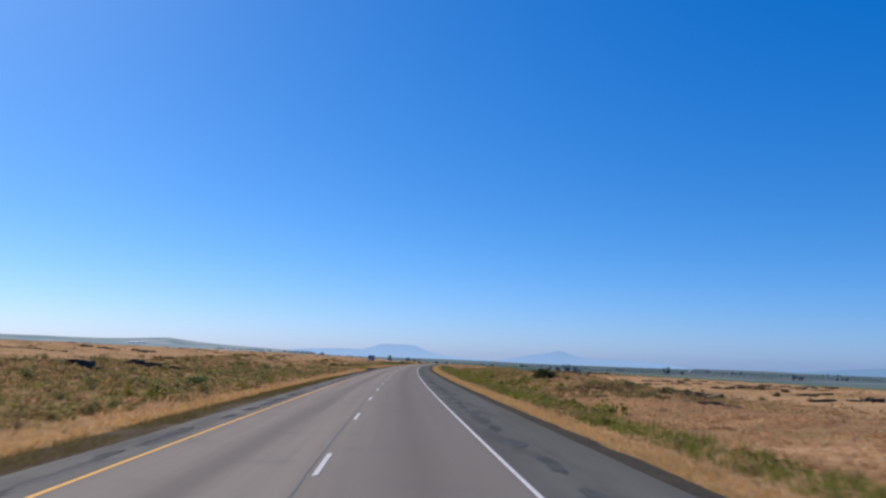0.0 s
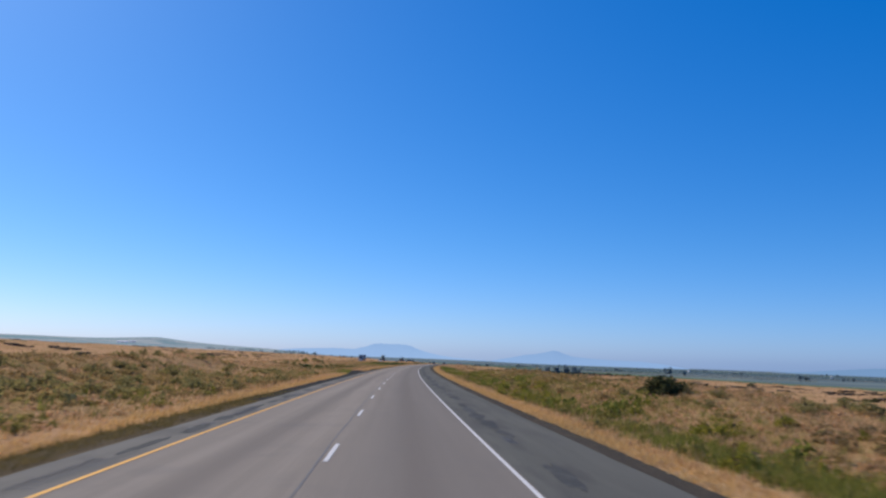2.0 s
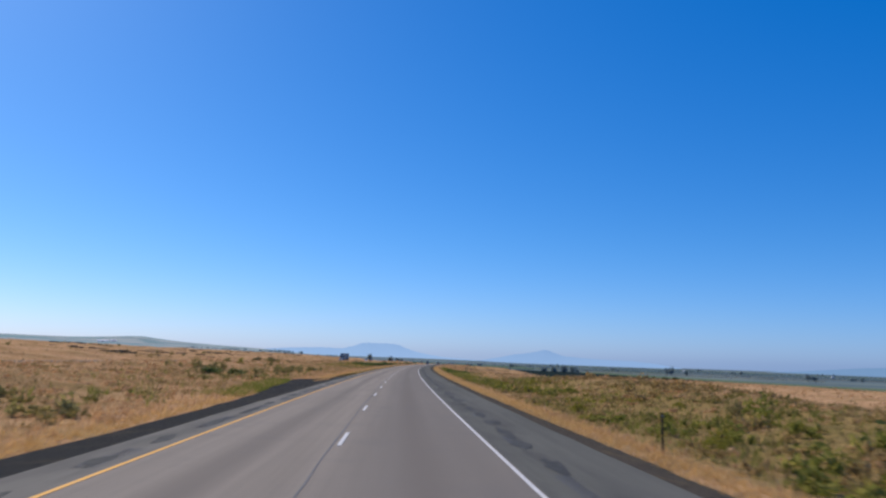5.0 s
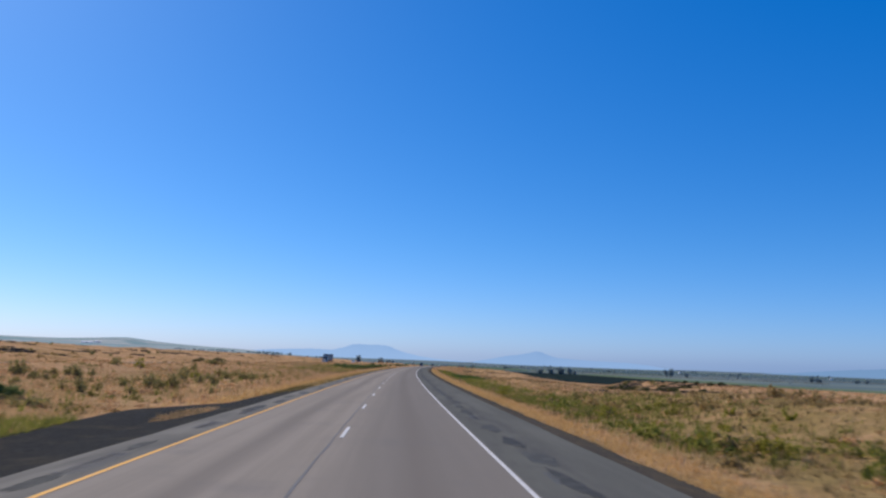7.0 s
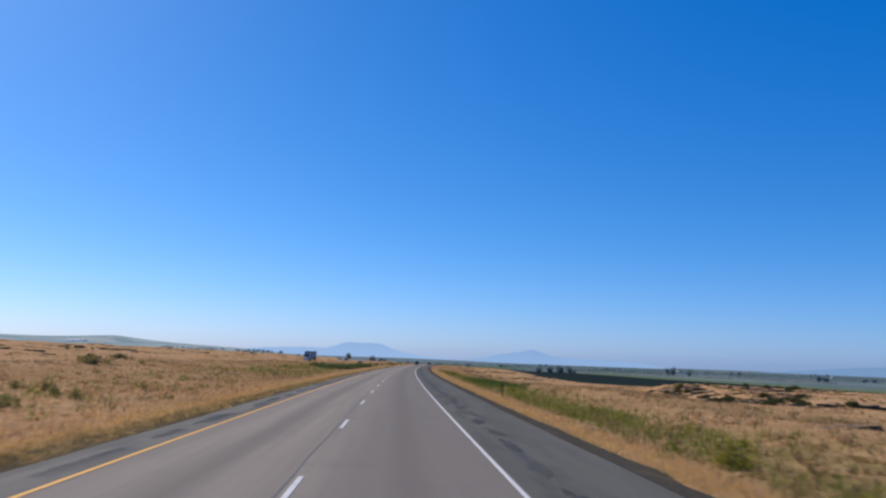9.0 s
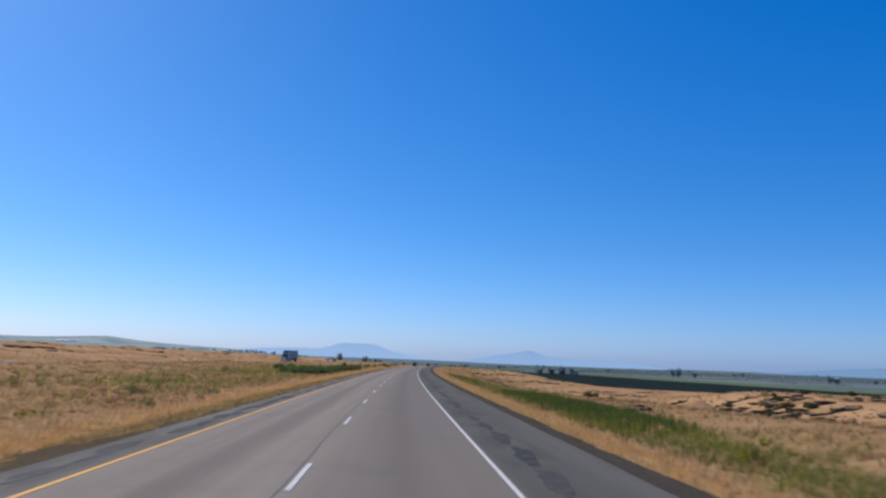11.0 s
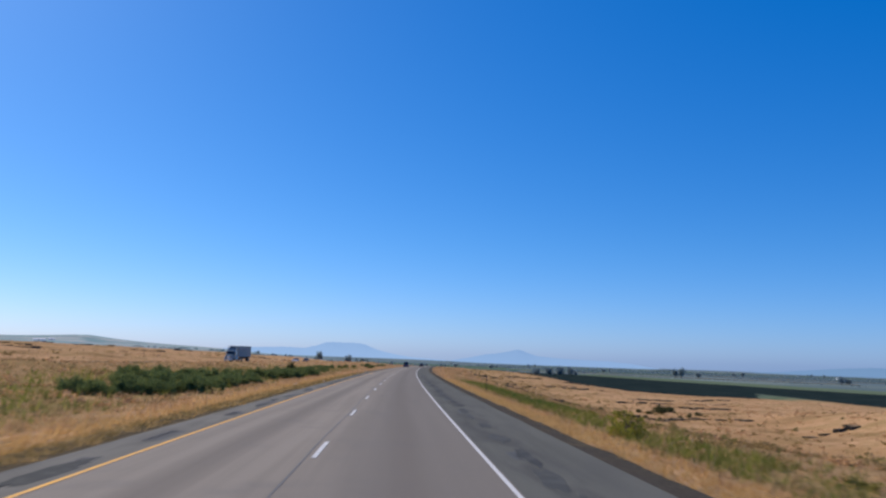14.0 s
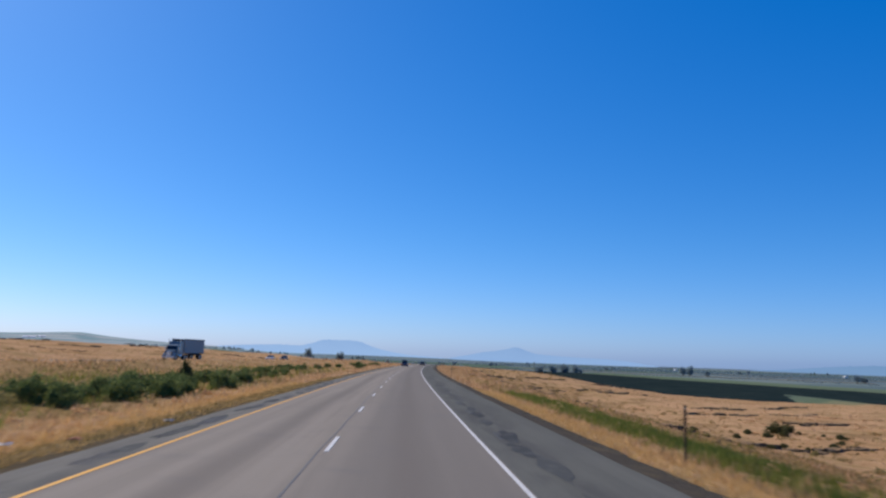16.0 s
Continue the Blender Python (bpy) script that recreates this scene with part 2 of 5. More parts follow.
def make_soil():
    """Dry range land: straw, bare buff soil, olive weeds; the attribute 'green' says where it is damp, 'far' where
    farmland takes over, with haze painted into its colour.
    """
    k = Nodes("range_land", 1.0, 0, 0.0)
    p = k.coords()
    c = k.mix(k.noise(p, 0.9, 6, 0.3, 0.7), (0.41, 0.24, 0.122), (0.545, 0.345, 0.19))
    c = k.mix(k.math("MULTIPLY", k.noise(p, 0.16, 6, 0.48, 0.66), 0.6), c, (0.26, 0.185, 0.075))
    c = k.mix(k.math("MULTIPLY", k.noise(p, 0.035, 5, 0.5, 0.62), 0.5), c, (0.37, 0.215, 0.10))
    c = k.mix(k.math("MULTIPLY", k.noise(p, 0.075, 6, 0.5, 0.64), 0.6), c, (0.21, 0.135, 0.062))
    a = k.add("ShaderNodeAttribute")
    a.attribute_name = "green"
    c = k.mix(k.math("MULTIPLY", a.outputs["Fac"], k.noise(p, 0.35, 5, 0.3, 0.65)), c, (0.10, 0.125, 0.035))
    w = k.add("ShaderNodeAttribute")
    w.attribute_name = "weedy"
    c = k.mix(k.math("MULTIPLY", w.outputs["Fac"], k.noise(p, 0.22, 5, 0.25, 0.6)), c, (0.27, 0.19, 0.078))
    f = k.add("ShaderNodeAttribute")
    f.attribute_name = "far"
    # far farmland: blue-grey air haze put into the base colour
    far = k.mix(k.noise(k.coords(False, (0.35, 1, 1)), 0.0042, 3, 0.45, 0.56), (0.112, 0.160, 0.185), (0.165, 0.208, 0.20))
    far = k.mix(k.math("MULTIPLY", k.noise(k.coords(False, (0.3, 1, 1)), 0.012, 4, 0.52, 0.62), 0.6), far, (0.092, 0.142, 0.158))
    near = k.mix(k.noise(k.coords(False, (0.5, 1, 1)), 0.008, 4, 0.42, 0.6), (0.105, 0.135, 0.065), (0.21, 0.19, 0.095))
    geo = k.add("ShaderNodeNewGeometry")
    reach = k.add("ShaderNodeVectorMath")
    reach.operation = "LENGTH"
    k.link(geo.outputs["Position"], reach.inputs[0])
    # the hazed colour comes in with distance, 500 to 1500 m
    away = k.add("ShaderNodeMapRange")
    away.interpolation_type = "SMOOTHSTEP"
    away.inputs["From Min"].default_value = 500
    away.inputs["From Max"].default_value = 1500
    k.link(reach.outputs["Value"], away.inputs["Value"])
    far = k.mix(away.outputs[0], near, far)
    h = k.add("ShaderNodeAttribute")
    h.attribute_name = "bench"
    # left hills: pale bluish haze painted into their colour
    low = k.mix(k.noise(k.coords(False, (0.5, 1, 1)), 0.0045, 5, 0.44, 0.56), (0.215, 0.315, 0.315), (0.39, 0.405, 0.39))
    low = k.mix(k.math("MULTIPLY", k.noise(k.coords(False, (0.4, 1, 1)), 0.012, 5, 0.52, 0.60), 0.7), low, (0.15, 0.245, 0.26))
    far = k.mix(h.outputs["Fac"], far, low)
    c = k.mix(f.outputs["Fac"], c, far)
    k.color(c)
    k.bump(k.noise(p, 2.2, 6), 0.8, 0.12)
    return k.m


def make_rock():
    k = Nodes("basalt", 0.95, 0, 0.1)
    p = k.coords()
    c = k.mix(k.noise(p, 1.8, 6, 0.3, 0.7), (0.042, 0.041, 0.037), (0.120, 0.107, 0.088))
    c = k.mix(k.math("MULTIPLY", k.noise(p, 6, 4, 0.55, 0.75), 0.5), c, (0.17, 0.15, 0.11))
    geo = k.add("ShaderNodeNewGeometry")      # dust and dry grass lie on the flat tops
    sep = k.add("ShaderNodeSeparateXYZ")
    k.link(geo.outputs["Normal"], sep.inputs[0])
    r = k.add("ShaderNodeMapRange")
    r.interpolation_type = "SMOOTHSTEP"
    r.inputs["From Min"].default_value = 0.72
    r.inputs["From Max"].default_value = 0.95
    k.link(sep.outputs["Z"], r.inputs["Value"])
    c = k.mix(k.math("MULTIPLY", r.outputs[0], k.noise(p, 1.3, 4, 0.25, 0.6)), c, (0.36, 0.23, 0.115))
    k.color(c)
    k.bump(k.noise(p, 5, 6), 0.9, 0.1)
    return k.m


def make_crop(name, a, b):
    k = Nodes(name, 1.0, 0, 0.0)
    p = k.coords()
    c = k.mix(k.noise(p, 0.05, 5, 0.3, 0.7), a, b)
    c = k.mix(k.math("MULTIPLY", k.noise(p, 0.5, 4, 0.4, 0.7), 0.4), c, tuple(v * 0.6 for v in a))
    k.color(c)
    k.bump(k.noise(p, 1.2, 4), 0.8, 0.3)
    return k.m


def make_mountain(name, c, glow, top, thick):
    """Far ranges as a plain backdrop that glows, the haze of tens of kilometres of air painted in."""
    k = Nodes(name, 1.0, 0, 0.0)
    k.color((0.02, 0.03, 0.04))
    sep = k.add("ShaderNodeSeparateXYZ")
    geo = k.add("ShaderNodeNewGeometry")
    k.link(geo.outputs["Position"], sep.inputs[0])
    r = k.add("ShaderNodeMapRange")      # painted haze: the colour pales towards the valley floor
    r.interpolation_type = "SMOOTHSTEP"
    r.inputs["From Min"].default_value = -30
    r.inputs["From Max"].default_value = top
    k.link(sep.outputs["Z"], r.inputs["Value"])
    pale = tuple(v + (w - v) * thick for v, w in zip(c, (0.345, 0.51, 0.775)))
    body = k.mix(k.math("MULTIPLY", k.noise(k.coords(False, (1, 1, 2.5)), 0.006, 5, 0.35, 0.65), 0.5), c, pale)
    # emission carries the hazed colour, so the ranges glow by themselves
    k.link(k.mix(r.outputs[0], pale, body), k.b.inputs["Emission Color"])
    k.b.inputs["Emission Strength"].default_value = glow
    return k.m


def make_tar():
    """Old sealing tar, worn through to the grey in places; each pad has its own age."""
    k = Nodes("sealing_tar", 0.85, 0, 0.15)
    p = k.coords()
    info = k.add("ShaderNodeObjectInfo")
    age = k.math("MULTIPLY", info.outputs["Random"], 0.55)
    c = k.mix(age, (0.036, 0.037, 0.036), (0.085, 0.086, 0.078))
    c = k.mix(k.math("MULTIPLY", k.noise(p, 2.6, 5, 0.45, 0.7), 0.55), c, (0.115, 0.115, 0.10))
    k.color(c)
    k.bump(k.noise(p, 40, 3), 0.3, 0.005)
    return k.m


LANE, SOIL, ROCK = make_lane(), make_soil(), make_rock()
SHOULDER = make_shoulder("shoulder_asphalt", (0.094, 0.095, 0.083), (0.122, 0.122, 0.106), 4.55, 0.55)
INNER = make_shoulder("inner_shoulder_asphalt", (0.150, 0.143, 0.122), (0.195, 0.184, 0.157), -4.25, 0.3)
VERGEGRAVEL = make_gravel("weedy_gravel", (0.085, 0.066, 0.040), (0.170, 0.130, 0.078), 0.8)
GRAVEL = make_gravel("gravel", (0.062, 0.054, 0.043), (0.150, 0.125, 0.095))
BLACKTOP = make_gravel("asphalt_millings", (0.026, 0.027, 0.026), (0.066, 0.065, 0.062), 0.25)


def make_marking(name, c, worn):
    k = Nodes(name, 0.7, 0, 0.3)
    p = k.coords()
    k.color(k.mix(k.math("MULTIPLY", k.noise(p, 9, 5, 0.45, 0.75), worn), c, (0.2, 0.19, 0.19)))
    k.bump(k.noise(p, 60, 2), 0.2, 0.004)
    return k.m


WHITE = make_marking("white_marking", (0.60, 0.595, 0.575), 0.5)
YELLOW = make_marking("yellow_marking", (0.76, 0.385, 0.05), 0.4)
SEAL = make_marking("joint_sealant", (0.118, 0.112, 0.103), 0.7)
GROOVE = make_marking("milled_groove", (0.045, 0.045, 0.05), 0.3)
STRAW = leafy("straw", [(0.0, (0.40, 0.228, 0.104)), (0.35, (0.585, 0.35, 0.172)), (0.7, (0.71, 0.45, 0.232)), (1.0, (0.78, 0.55, 0.325))], 0.45)
LIP = leafy("pale_straw", [(0.0, (0.52, 0.30, 0.105)), (0.4, (0.67, 0.42, 0.160)), (1.0, (0.78, 0.545, 0.255))], 0.45)
OLIVE = leafy("olive_leaves", [(0.0, (0.16, 0.147, 0.042)), (0.5, (0.265, 0.228, 0.066)), (1.0, (0.41, 0.325, 0.105))], 0.5)
BRUSH = leafy("brush_leaves", [(0.0, (0.26, 0.185, 0.075)), (0.5, (0.39, 0.275, 0.11)), (1.0, (0.56, 0.38, 0.17))], 0.5)
WEED = leafy("weed", [(0.0, (0.15, 0.108, 0.046)), (0.4, (0.25, 0.185, 0.078)), (0.75, (0.35, 0.24, 0.10)), (1.0, (0.45, 0.305, 0.14))])
LUSH = leafy("lush_grass", [(0.0, (0.13, 0.147, 0.029)), (0.5, (0.225, 0.228, 0.048)), (1.0, (0.39, 0.345, 0.09))], 0.48)
VERGE = leafy("verge_weed", [(0.0, (0.120, 0.100, 0.036)), (0.5, (0.205, 0.155, 0.055)), (1.0, (0.38, 0.25, 0.095))], 0.4)
DEEPGREEN = leafy("deep_green_grass", [(0.0, (0.058, 0.092, 0.022)), (0.5, (0.105, 0.150, 0.036)), (1.0, (0.21, 0.22, 0.055))], 0.4)
DITCH = leafy("ditch_grass", [(0.0, (0.065, 0.105, 0.022)), (0.5, (0.12, 0.17, 0.036)), (1.0, (0.25, 0.25, 0.06))], 0.4)
SAGE = leafy("sage_leaves", [(0.0, (0.19, 0.17, 0.062)), (0.5, (0.31, 0.265, 0.10)), (1.0, (0.47, 0.37, 0.15))], 0.5)
GREENLEAF = leafy("willow_leaves", [(0.0, (0.085, 0.122, 0.045)), (0.5, (0.165, 0.210, 0.070)), (1.0, (0.29, 0.31, 0.105))], 0.38)
BROOM = leafy("broom_leaves", [(0.0, (0.165, 0.165, 0.024)), (0.5, (0.30, 0.275, 0.042)), (1.0, (0.42, 0.365, 0.07))], 0.5)
DARKLEAF = leafy("juniper_leaves", [(0.0, (0.055, 0.062, 0.026)), (0.6, (0.105, 0.110, 0.045)), (1.0, (0.19, 0.175, 0.075))], 0.35)
# valley trees: haze painted in, leaves paler and bluer than nearby foliage
TREELEAF = leafy("hazed_tree_leaves", [(0.0, (0.21, 0.275, 0.30)), (0.6, (0.27, 0.34, 0.36)), (1.0, (0.33, 0.40, 0.40))], 0.62)
DIRT = make_gravel("bare_soil", (0.36, 0.20, 0.10), (0.55, 0.33, 0.17), 0.8)
BARK = paint("bark", (0.13, 0.095, 0.065), 0.95)


# ---- lie of the land ----
LEFT = [(-420, 1.0), (-300, 3.4), (-220, 4.6), (-160, 4.4), (-110, 3.4), (-80, 2.3), (-60, 1.1), (-53, 0.6), (-49.5, 0.32), (-36.2, 0.32),
        (-34.2, 0.75), (-31, 0.8), (-26, 0.15), (-20, -0.2), (-12, -0.32), (-8.6, -0.25), (-6.9, -0.34), (-5.05, -0.14), (0, -0.14)]
RIGHT_UP = [(0, -0.13), (6.4, -0.13), (7.4, -0.3), (8.4, -0.42), (9.6, -0.58), (15, -0.66), (19, -0.35), (23, -0.5), (35, -1.7), (55, -1.7),
            (80, -1.5), (110, -2.2), (140, -2.7), (200, -4.6)]
RIGHT_LOW = [(0, -0.13), (6.4, -0.13), (7.4, -0.3), (8.4, -0.42), (9.6, -0.58), (15, -1.25), (25, -3.3), (37, -5.7), (46, -6.6), (55, -6.4),
             (85, -6.9), (125, -7.3), (200, -9.0)]


RIGHT_FAR = [(0, -0.13), (6.4, -0.13), (7.4, -0.3), (8.4, -0.42), (9.6, -0.58), (15, -0.7), (25, -1.0), (40, -1.2), (50, -1.7), (62, -3.4),
             (75, -5.6), (90, -7.0), (125, -7.3), (200, -9.0)]


def far_z(x, y):
    """The valley floor and the low green hills to the left of it."""
    d = math.hypot(x, y - 200)
    az = math.degrees(math.atan2(x, y - 200))
    floor = -25 - 18 * smooth(900, 4400, d)
    bench = -4 - 9 * smooth(500, 2600, d)
    hill = table([(-60, 26), (-25, 25), (-22.7, 21), (-20.7, 24), (-18.6, 34), (-17.3, 40), (-15.6, 22), (-13.3, 8), (-10.2, -3), (-7.3, -14), (-4, -24), (0, -30)], az)
    bench = bench + (hill - bench) * smooth(2700, 4500, d)
    ahead = -25 - 8 * smooth(900, 4400, d)
    w = smooth(-3, -9, az)
    right = smooth(2, 14, az)
    base = ahead + (floor - ahead) * right
    return base + (bench - base) * w


def field_end(lat):
    """How far along the road the upper field reaches on the right before it drops to the irrigated valley floor."""
    if lat < 60:
        return 5000.0
    return table([(60, 1000), (70, 800), (78, 715), (84, 665), (92, 628), (105, 610), (125, 604), (150, 615), (190, 680), (260, 900)], lat)


def land(s, lat):
    """Ground height (true z) at s, lat."""
    if lat < 0:
        up = table(LEFT, lat)
    else:
        start = 295 + 105 * smooth(45, 80, lat)
        m = smooth(start, start + 110, s)
        up = table(RIGHT_UP, lat) * (1 - m) + table(RIGHT_LOW, lat) * m
        m = smooth(530, 680, s)
        up += (table(RIGHT_FAR, lat) - up) * m
    off = max(-lat - 9, lat - 10, 0.0)
    opposite = smooth(4, 10, abs(lat + 42.8) - 6.5 + 4)
    rough = smooth(0, 12, off) * (opposite if -60 < lat < -30 else 1.0)
    if lat > 0:
        rough *= 1 - 0.7 * smooth(280, 380, s)
    p = at(s, lat)
    n1 = noise.noise((p.x * 0.045, p.y * 0.045, 1.3))
    n2 = noise.noise((p.x * 0.16, p.y * 0.16, 4.1))
    up += rough * (0.55 * n1 + 0.30 * n2) * (1 + smooth(30, 120, abs(lat)))
    if -40 < lat < -14:      # a low scrubby bank in the median
        up += 1.35 * smooth(82, 112, s) * smooth(182, 148, s) * math.exp(-((lat + 27) / 4.6) ** 2)
    # a low bank beside the road
    if 8 < lat < 70:
        bank = table([(72, 0.0), (88, 0.6), (110, 1.25), (150, 1.15), (190, 1.5), (212, 1.5), (230, 0.1)], s)
        up += bank * math.exp(-((lat - 27) / 9) ** 2)
        up += 0.5 * math.exp(-((s - 69) / 7) ** 2 - ((lat - 20) / 3.6) ** 2)      # a scrubby mound
    near = p.z + up
    edge = 175 - 60 * smooth(420, 560, s)
    end = field_end(lat)
    w = max(smooth(760, 1300, s), smooth(320, 950, -lat), smooth(edge + 40 * smooth(430, 560, s), edge + 190, lat), smooth(end, end + 90, s))
    if w <= 0:
        return near
    return near + (far_z(p.x, p.y) - near) * w


def spread(a, b, first, grow):
    out, x, step = [a], a, first
    while x < b:
        x += step
        step *= grow
        out.append(min(x, b))
    return out


def green_at(s, lat):
    g = 0.0
    reach = table([(0, 15.5), (60, 16), (82, 24), (205, 28), (225, 19), (520, 18)], s)
    if 8.5 < lat < reach + 3:
        band = smooth(9.4, 11.4, lat) * smooth(reach, reach - 8, lat)
        g = band * table([(0, .5), (40, .7), (90, .7), (105, .9), (140, .9), (160, .65), (195, .5), (215, 1.0), (332, 1.0), (342, .5), (385, .5), (398, .7), (440, .6), (520, .4)], s)
    if -30 < lat < -8:
        band = smooth(-8.5, -12, lat) * smooth(-28, -20, lat)
        g = max(g, band * table([(0, .2), (50, .3), (80, .15), (300, .15), (312, .6), (335, .5), (350, .8), (480, .7), (540, .2)], s))
    return g


def weedy_at(s, lat):
    """Where olive-brown weeds stand among the straw: the near median, and the bank on the right."""
    if lat < 0:
        return smooth(-9.0, -10.5, lat) * smooth(-48, -30, lat) * table([(-70, .8), (100, .8), (135, .3), (225, .2), (240, .1), (285, .12), (300, .4), (330, .45), (400, .7), (470, .5), (1200, .1)], s)
    return smooth(9.8, 11, lat) * smooth(60, 34, lat) * table([(-70, .1), (56, .15), (76, .9), (225, .95), (245, .3), (1200, .2)], s)


def build_ground():
    ss = sorted(set([-70.0 + 3.0 * i for i in range(int(620 / 3))] + [550 + v for v in spread(0, 4330, 3.5, 1.045)]))
    right = [6.4, 7.4, 8.4, 9.6] + [9.6 + v for v in spread(1.2, 3900, 1.2, 1.055)]
    left = [-5.05, -6.9, -8.6] + [-8.6 - v for v in spread(1.3, 4600, 1.3, 1.052)]
    lats = sorted(left) + [0.8] + right
    verts, green, far, bench, weedy = [], [], [], [], []
    for s in ss:
        for lat in lats:
            p = at(s, lat)
            z = land(s, lat)
            verts.append((p.x, p.y, z))
            green.append(green_at(s, lat))
            weedy.append(weedy_at(s, lat))
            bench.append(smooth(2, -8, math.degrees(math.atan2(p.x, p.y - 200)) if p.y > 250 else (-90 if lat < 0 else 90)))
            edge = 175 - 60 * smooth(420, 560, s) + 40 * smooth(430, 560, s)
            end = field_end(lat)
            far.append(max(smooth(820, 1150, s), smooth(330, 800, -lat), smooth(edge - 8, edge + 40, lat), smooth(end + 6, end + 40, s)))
    w = len(lats)
    i = np.arange(len(ss) - 1)[:, None] * w + np.arange(w - 1)[None, :]
    faces = np.stack([i, i + 1, i + w + 1, i + w], -1).reshape(-1, 4)
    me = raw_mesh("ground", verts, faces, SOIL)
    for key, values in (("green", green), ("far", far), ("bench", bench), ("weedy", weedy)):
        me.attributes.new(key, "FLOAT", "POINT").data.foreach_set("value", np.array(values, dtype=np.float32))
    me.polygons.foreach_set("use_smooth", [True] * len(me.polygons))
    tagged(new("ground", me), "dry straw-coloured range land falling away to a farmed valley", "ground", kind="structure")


build_ground()


# ---- carriageway ----
def ribbon(name, cross, s0, s1, step, material, label, category="road", kind="structure", wobble=None):
    """A long strip with the cross-section [(lat, up), ...]; wobble(s, i) shifts corner i sideways. UV in metres."""
    n = max(int((s1 - s0) / step), 1)
    verts, uv = [], []
    for j in range(n + 1):
        s = s0 + (s1 - s0) * j / n
        for i, (lat, up) in enumerate(cross):
            q = lat + (wobble(s, i) if wobble else 0.0)
            verts.append(at(s, q, up))
            uv.append((q, s))
    w = len(cross)
    i = np.arange(n)[:, None] * w + np.arange(w - 1)[None, :]
    faces = np.stack([i, i + 1, i + w + 1, i + w], -1).reshape(-1, 4)
    ob = new(name, raw_mesh(name, verts, faces, material, uv))
    if label:
        tagged(ob, label, category, kind=kind)
    return ob


def ragged(s, f, amp):
    return amp * noise.noise((s * f, 3.7, 0.5)) + amp * 0.6 * noise.noise((s * f * 4.1, 9.2, 0.1))


S0, S1 = -68.0, 1250.0
road = ribbon("road", [(-3.74, 0), (-1.8, 0.02), (0, 0.03), (1.8, 0.02), (3.74, 0)], S0, S1, 6, LANE,
              "worn grey asphalt carriageway with two lanes")
shoulder_left = ribbon("shoulder_left", [(-5.0, -0.30), (-5.0, -0.04), (-3.74, 0)], S0, S1, 3, INNER,
       "narrow grey asphalt shoulder with milled rumble strip", wobble=lambda s, i: ragged(s, 0.35, 0.05) if i < 2 else 0)
shoulder_right = ribbon("shoulder_right", [(3.74, 0), (6.42, -0.05), (6.42, -0.32)], S0, S1, 3, SHOULDER,
       "wide grey asphalt shoulder with dark sealed blotches", wobble=lambda s, i: ragged(s + 500, 0.35, 0.05) if i > 0 else 0)


def apron(s):
    """How far the dark gravel reaches from the road on the left."""
    out = table([(-70, -6.75), (85, -6.75), (104, -6.9), (150, -7.0), (163, -7.3), (173, -8.3), (182, -8.6), (188, -9.2), (195, -9.6), (198, -8.4), (203, -7.1), (215, -6.9), (240, -6.8), (1250, -6.75)], s)
    return out


def gravel_left(name, s0, s1, material, label):
    verts, n, w = [], int((s1 - s0) / 2.2), 10
    for j in range(n + 1):
        s = s0 + (s1 - s0) * j / n
        out = apron(s) + ragged(s, 0.5, 0.22)
        row = [-4.94] + [-5.3 + (out + 5.3) * i / (w - 3) for i in range(w - 2)] + [out - 0.25]
        for i, lat in enumerate(row):
            p = at(s, lat)
            z = max(land(s, lat), land(s, lat + 0.3), land(s, lat - 0.3)) + (0.055 if i < w - 2 else (0.02 if i == w - 2 else -0.09))
            if i == 0:
                z = p.z - 0.065
            verts.append((p.x, p.y, z))
    i = np.arange(n)[:, None] * w + np.arange(w - 1)[None, :]
    faces = np.stack([i, i + w, i + w + 1, i + 1], -1).reshape(-1, 4)
    tagged(new(name, raw_mesh(name, verts, faces, material)), label, "gravel", kind="structure")


gravel_left("gravel_verge_left_1", S0, 84.0, VERGEGRAVEL, "weedy brown gravel verge beside the left shoulder")
gravel_left("median_turnaround", 84.0, 216.0, BLACKTOP, "dark asphalt millings widening into a median turnaround")
gravel_left("gravel_verge_left_2", 216.0, S1, VERGEGRAVEL, "weedy brown gravel verge beside the left shoulder")
ribbon("gravel_verge_right", [(6.38, -0.075), (6.9, -0.18), (7.4, -0.255), (7.75, -0.315), (7.95, -0.45)], S0, S1, 2, GRAVEL,
       "dark crushed gravel verge beside the shoulder", "gravel", wobble=lambda s, i: ragged(s + 90, 0.6, 0.16) if i > 1 else 0)
ribbon("edge_line_left", [(-3.715, 0.006), (-3.61, 0.007)], S0, S1, 6, YELLOW, "solid yellow painted edge line, slightly worn", "road marking")
ribbon("edge_line_right", [(3.61, 0.007), (3.70, 0.006)], S0, S1, 6, WHITE, "solid white painted edge line, slightly worn", "road marking")
ribbon("sealed_joint", [(-0.19, 0.034), (-0.145, 0.034)], S0, S1, 2, SEAL, "dark tar-sealed joint between the lanes", "road marking",
       wobble=lambda s, i: ragged(s, 0.12, 0.06) + (0.035 * noise.noise((s * 0.9, 5.0, i)) if i else 0))


def lane_dashes():
    bm = bmesh.new()
    box(bm, (0, 1.525, 0), (0.10, 3.05, 0.008))
    mesh = finish("lane_dash", bm, WHITE)
    for k in range(-5, 60):
        s = 13.3 + 12.192 * k
        ob = new("lane_dash", mesh)
        ob.matrix_world = Matrix.Translation(at(s, 0, 0.036)) @ Matrix.Rotation(-(s + 1.5) / R, 4, "Z") @ Matrix.Rotation(math.atan(GRADE), 4, "X")
        ob.parent = road


lane_dashes()


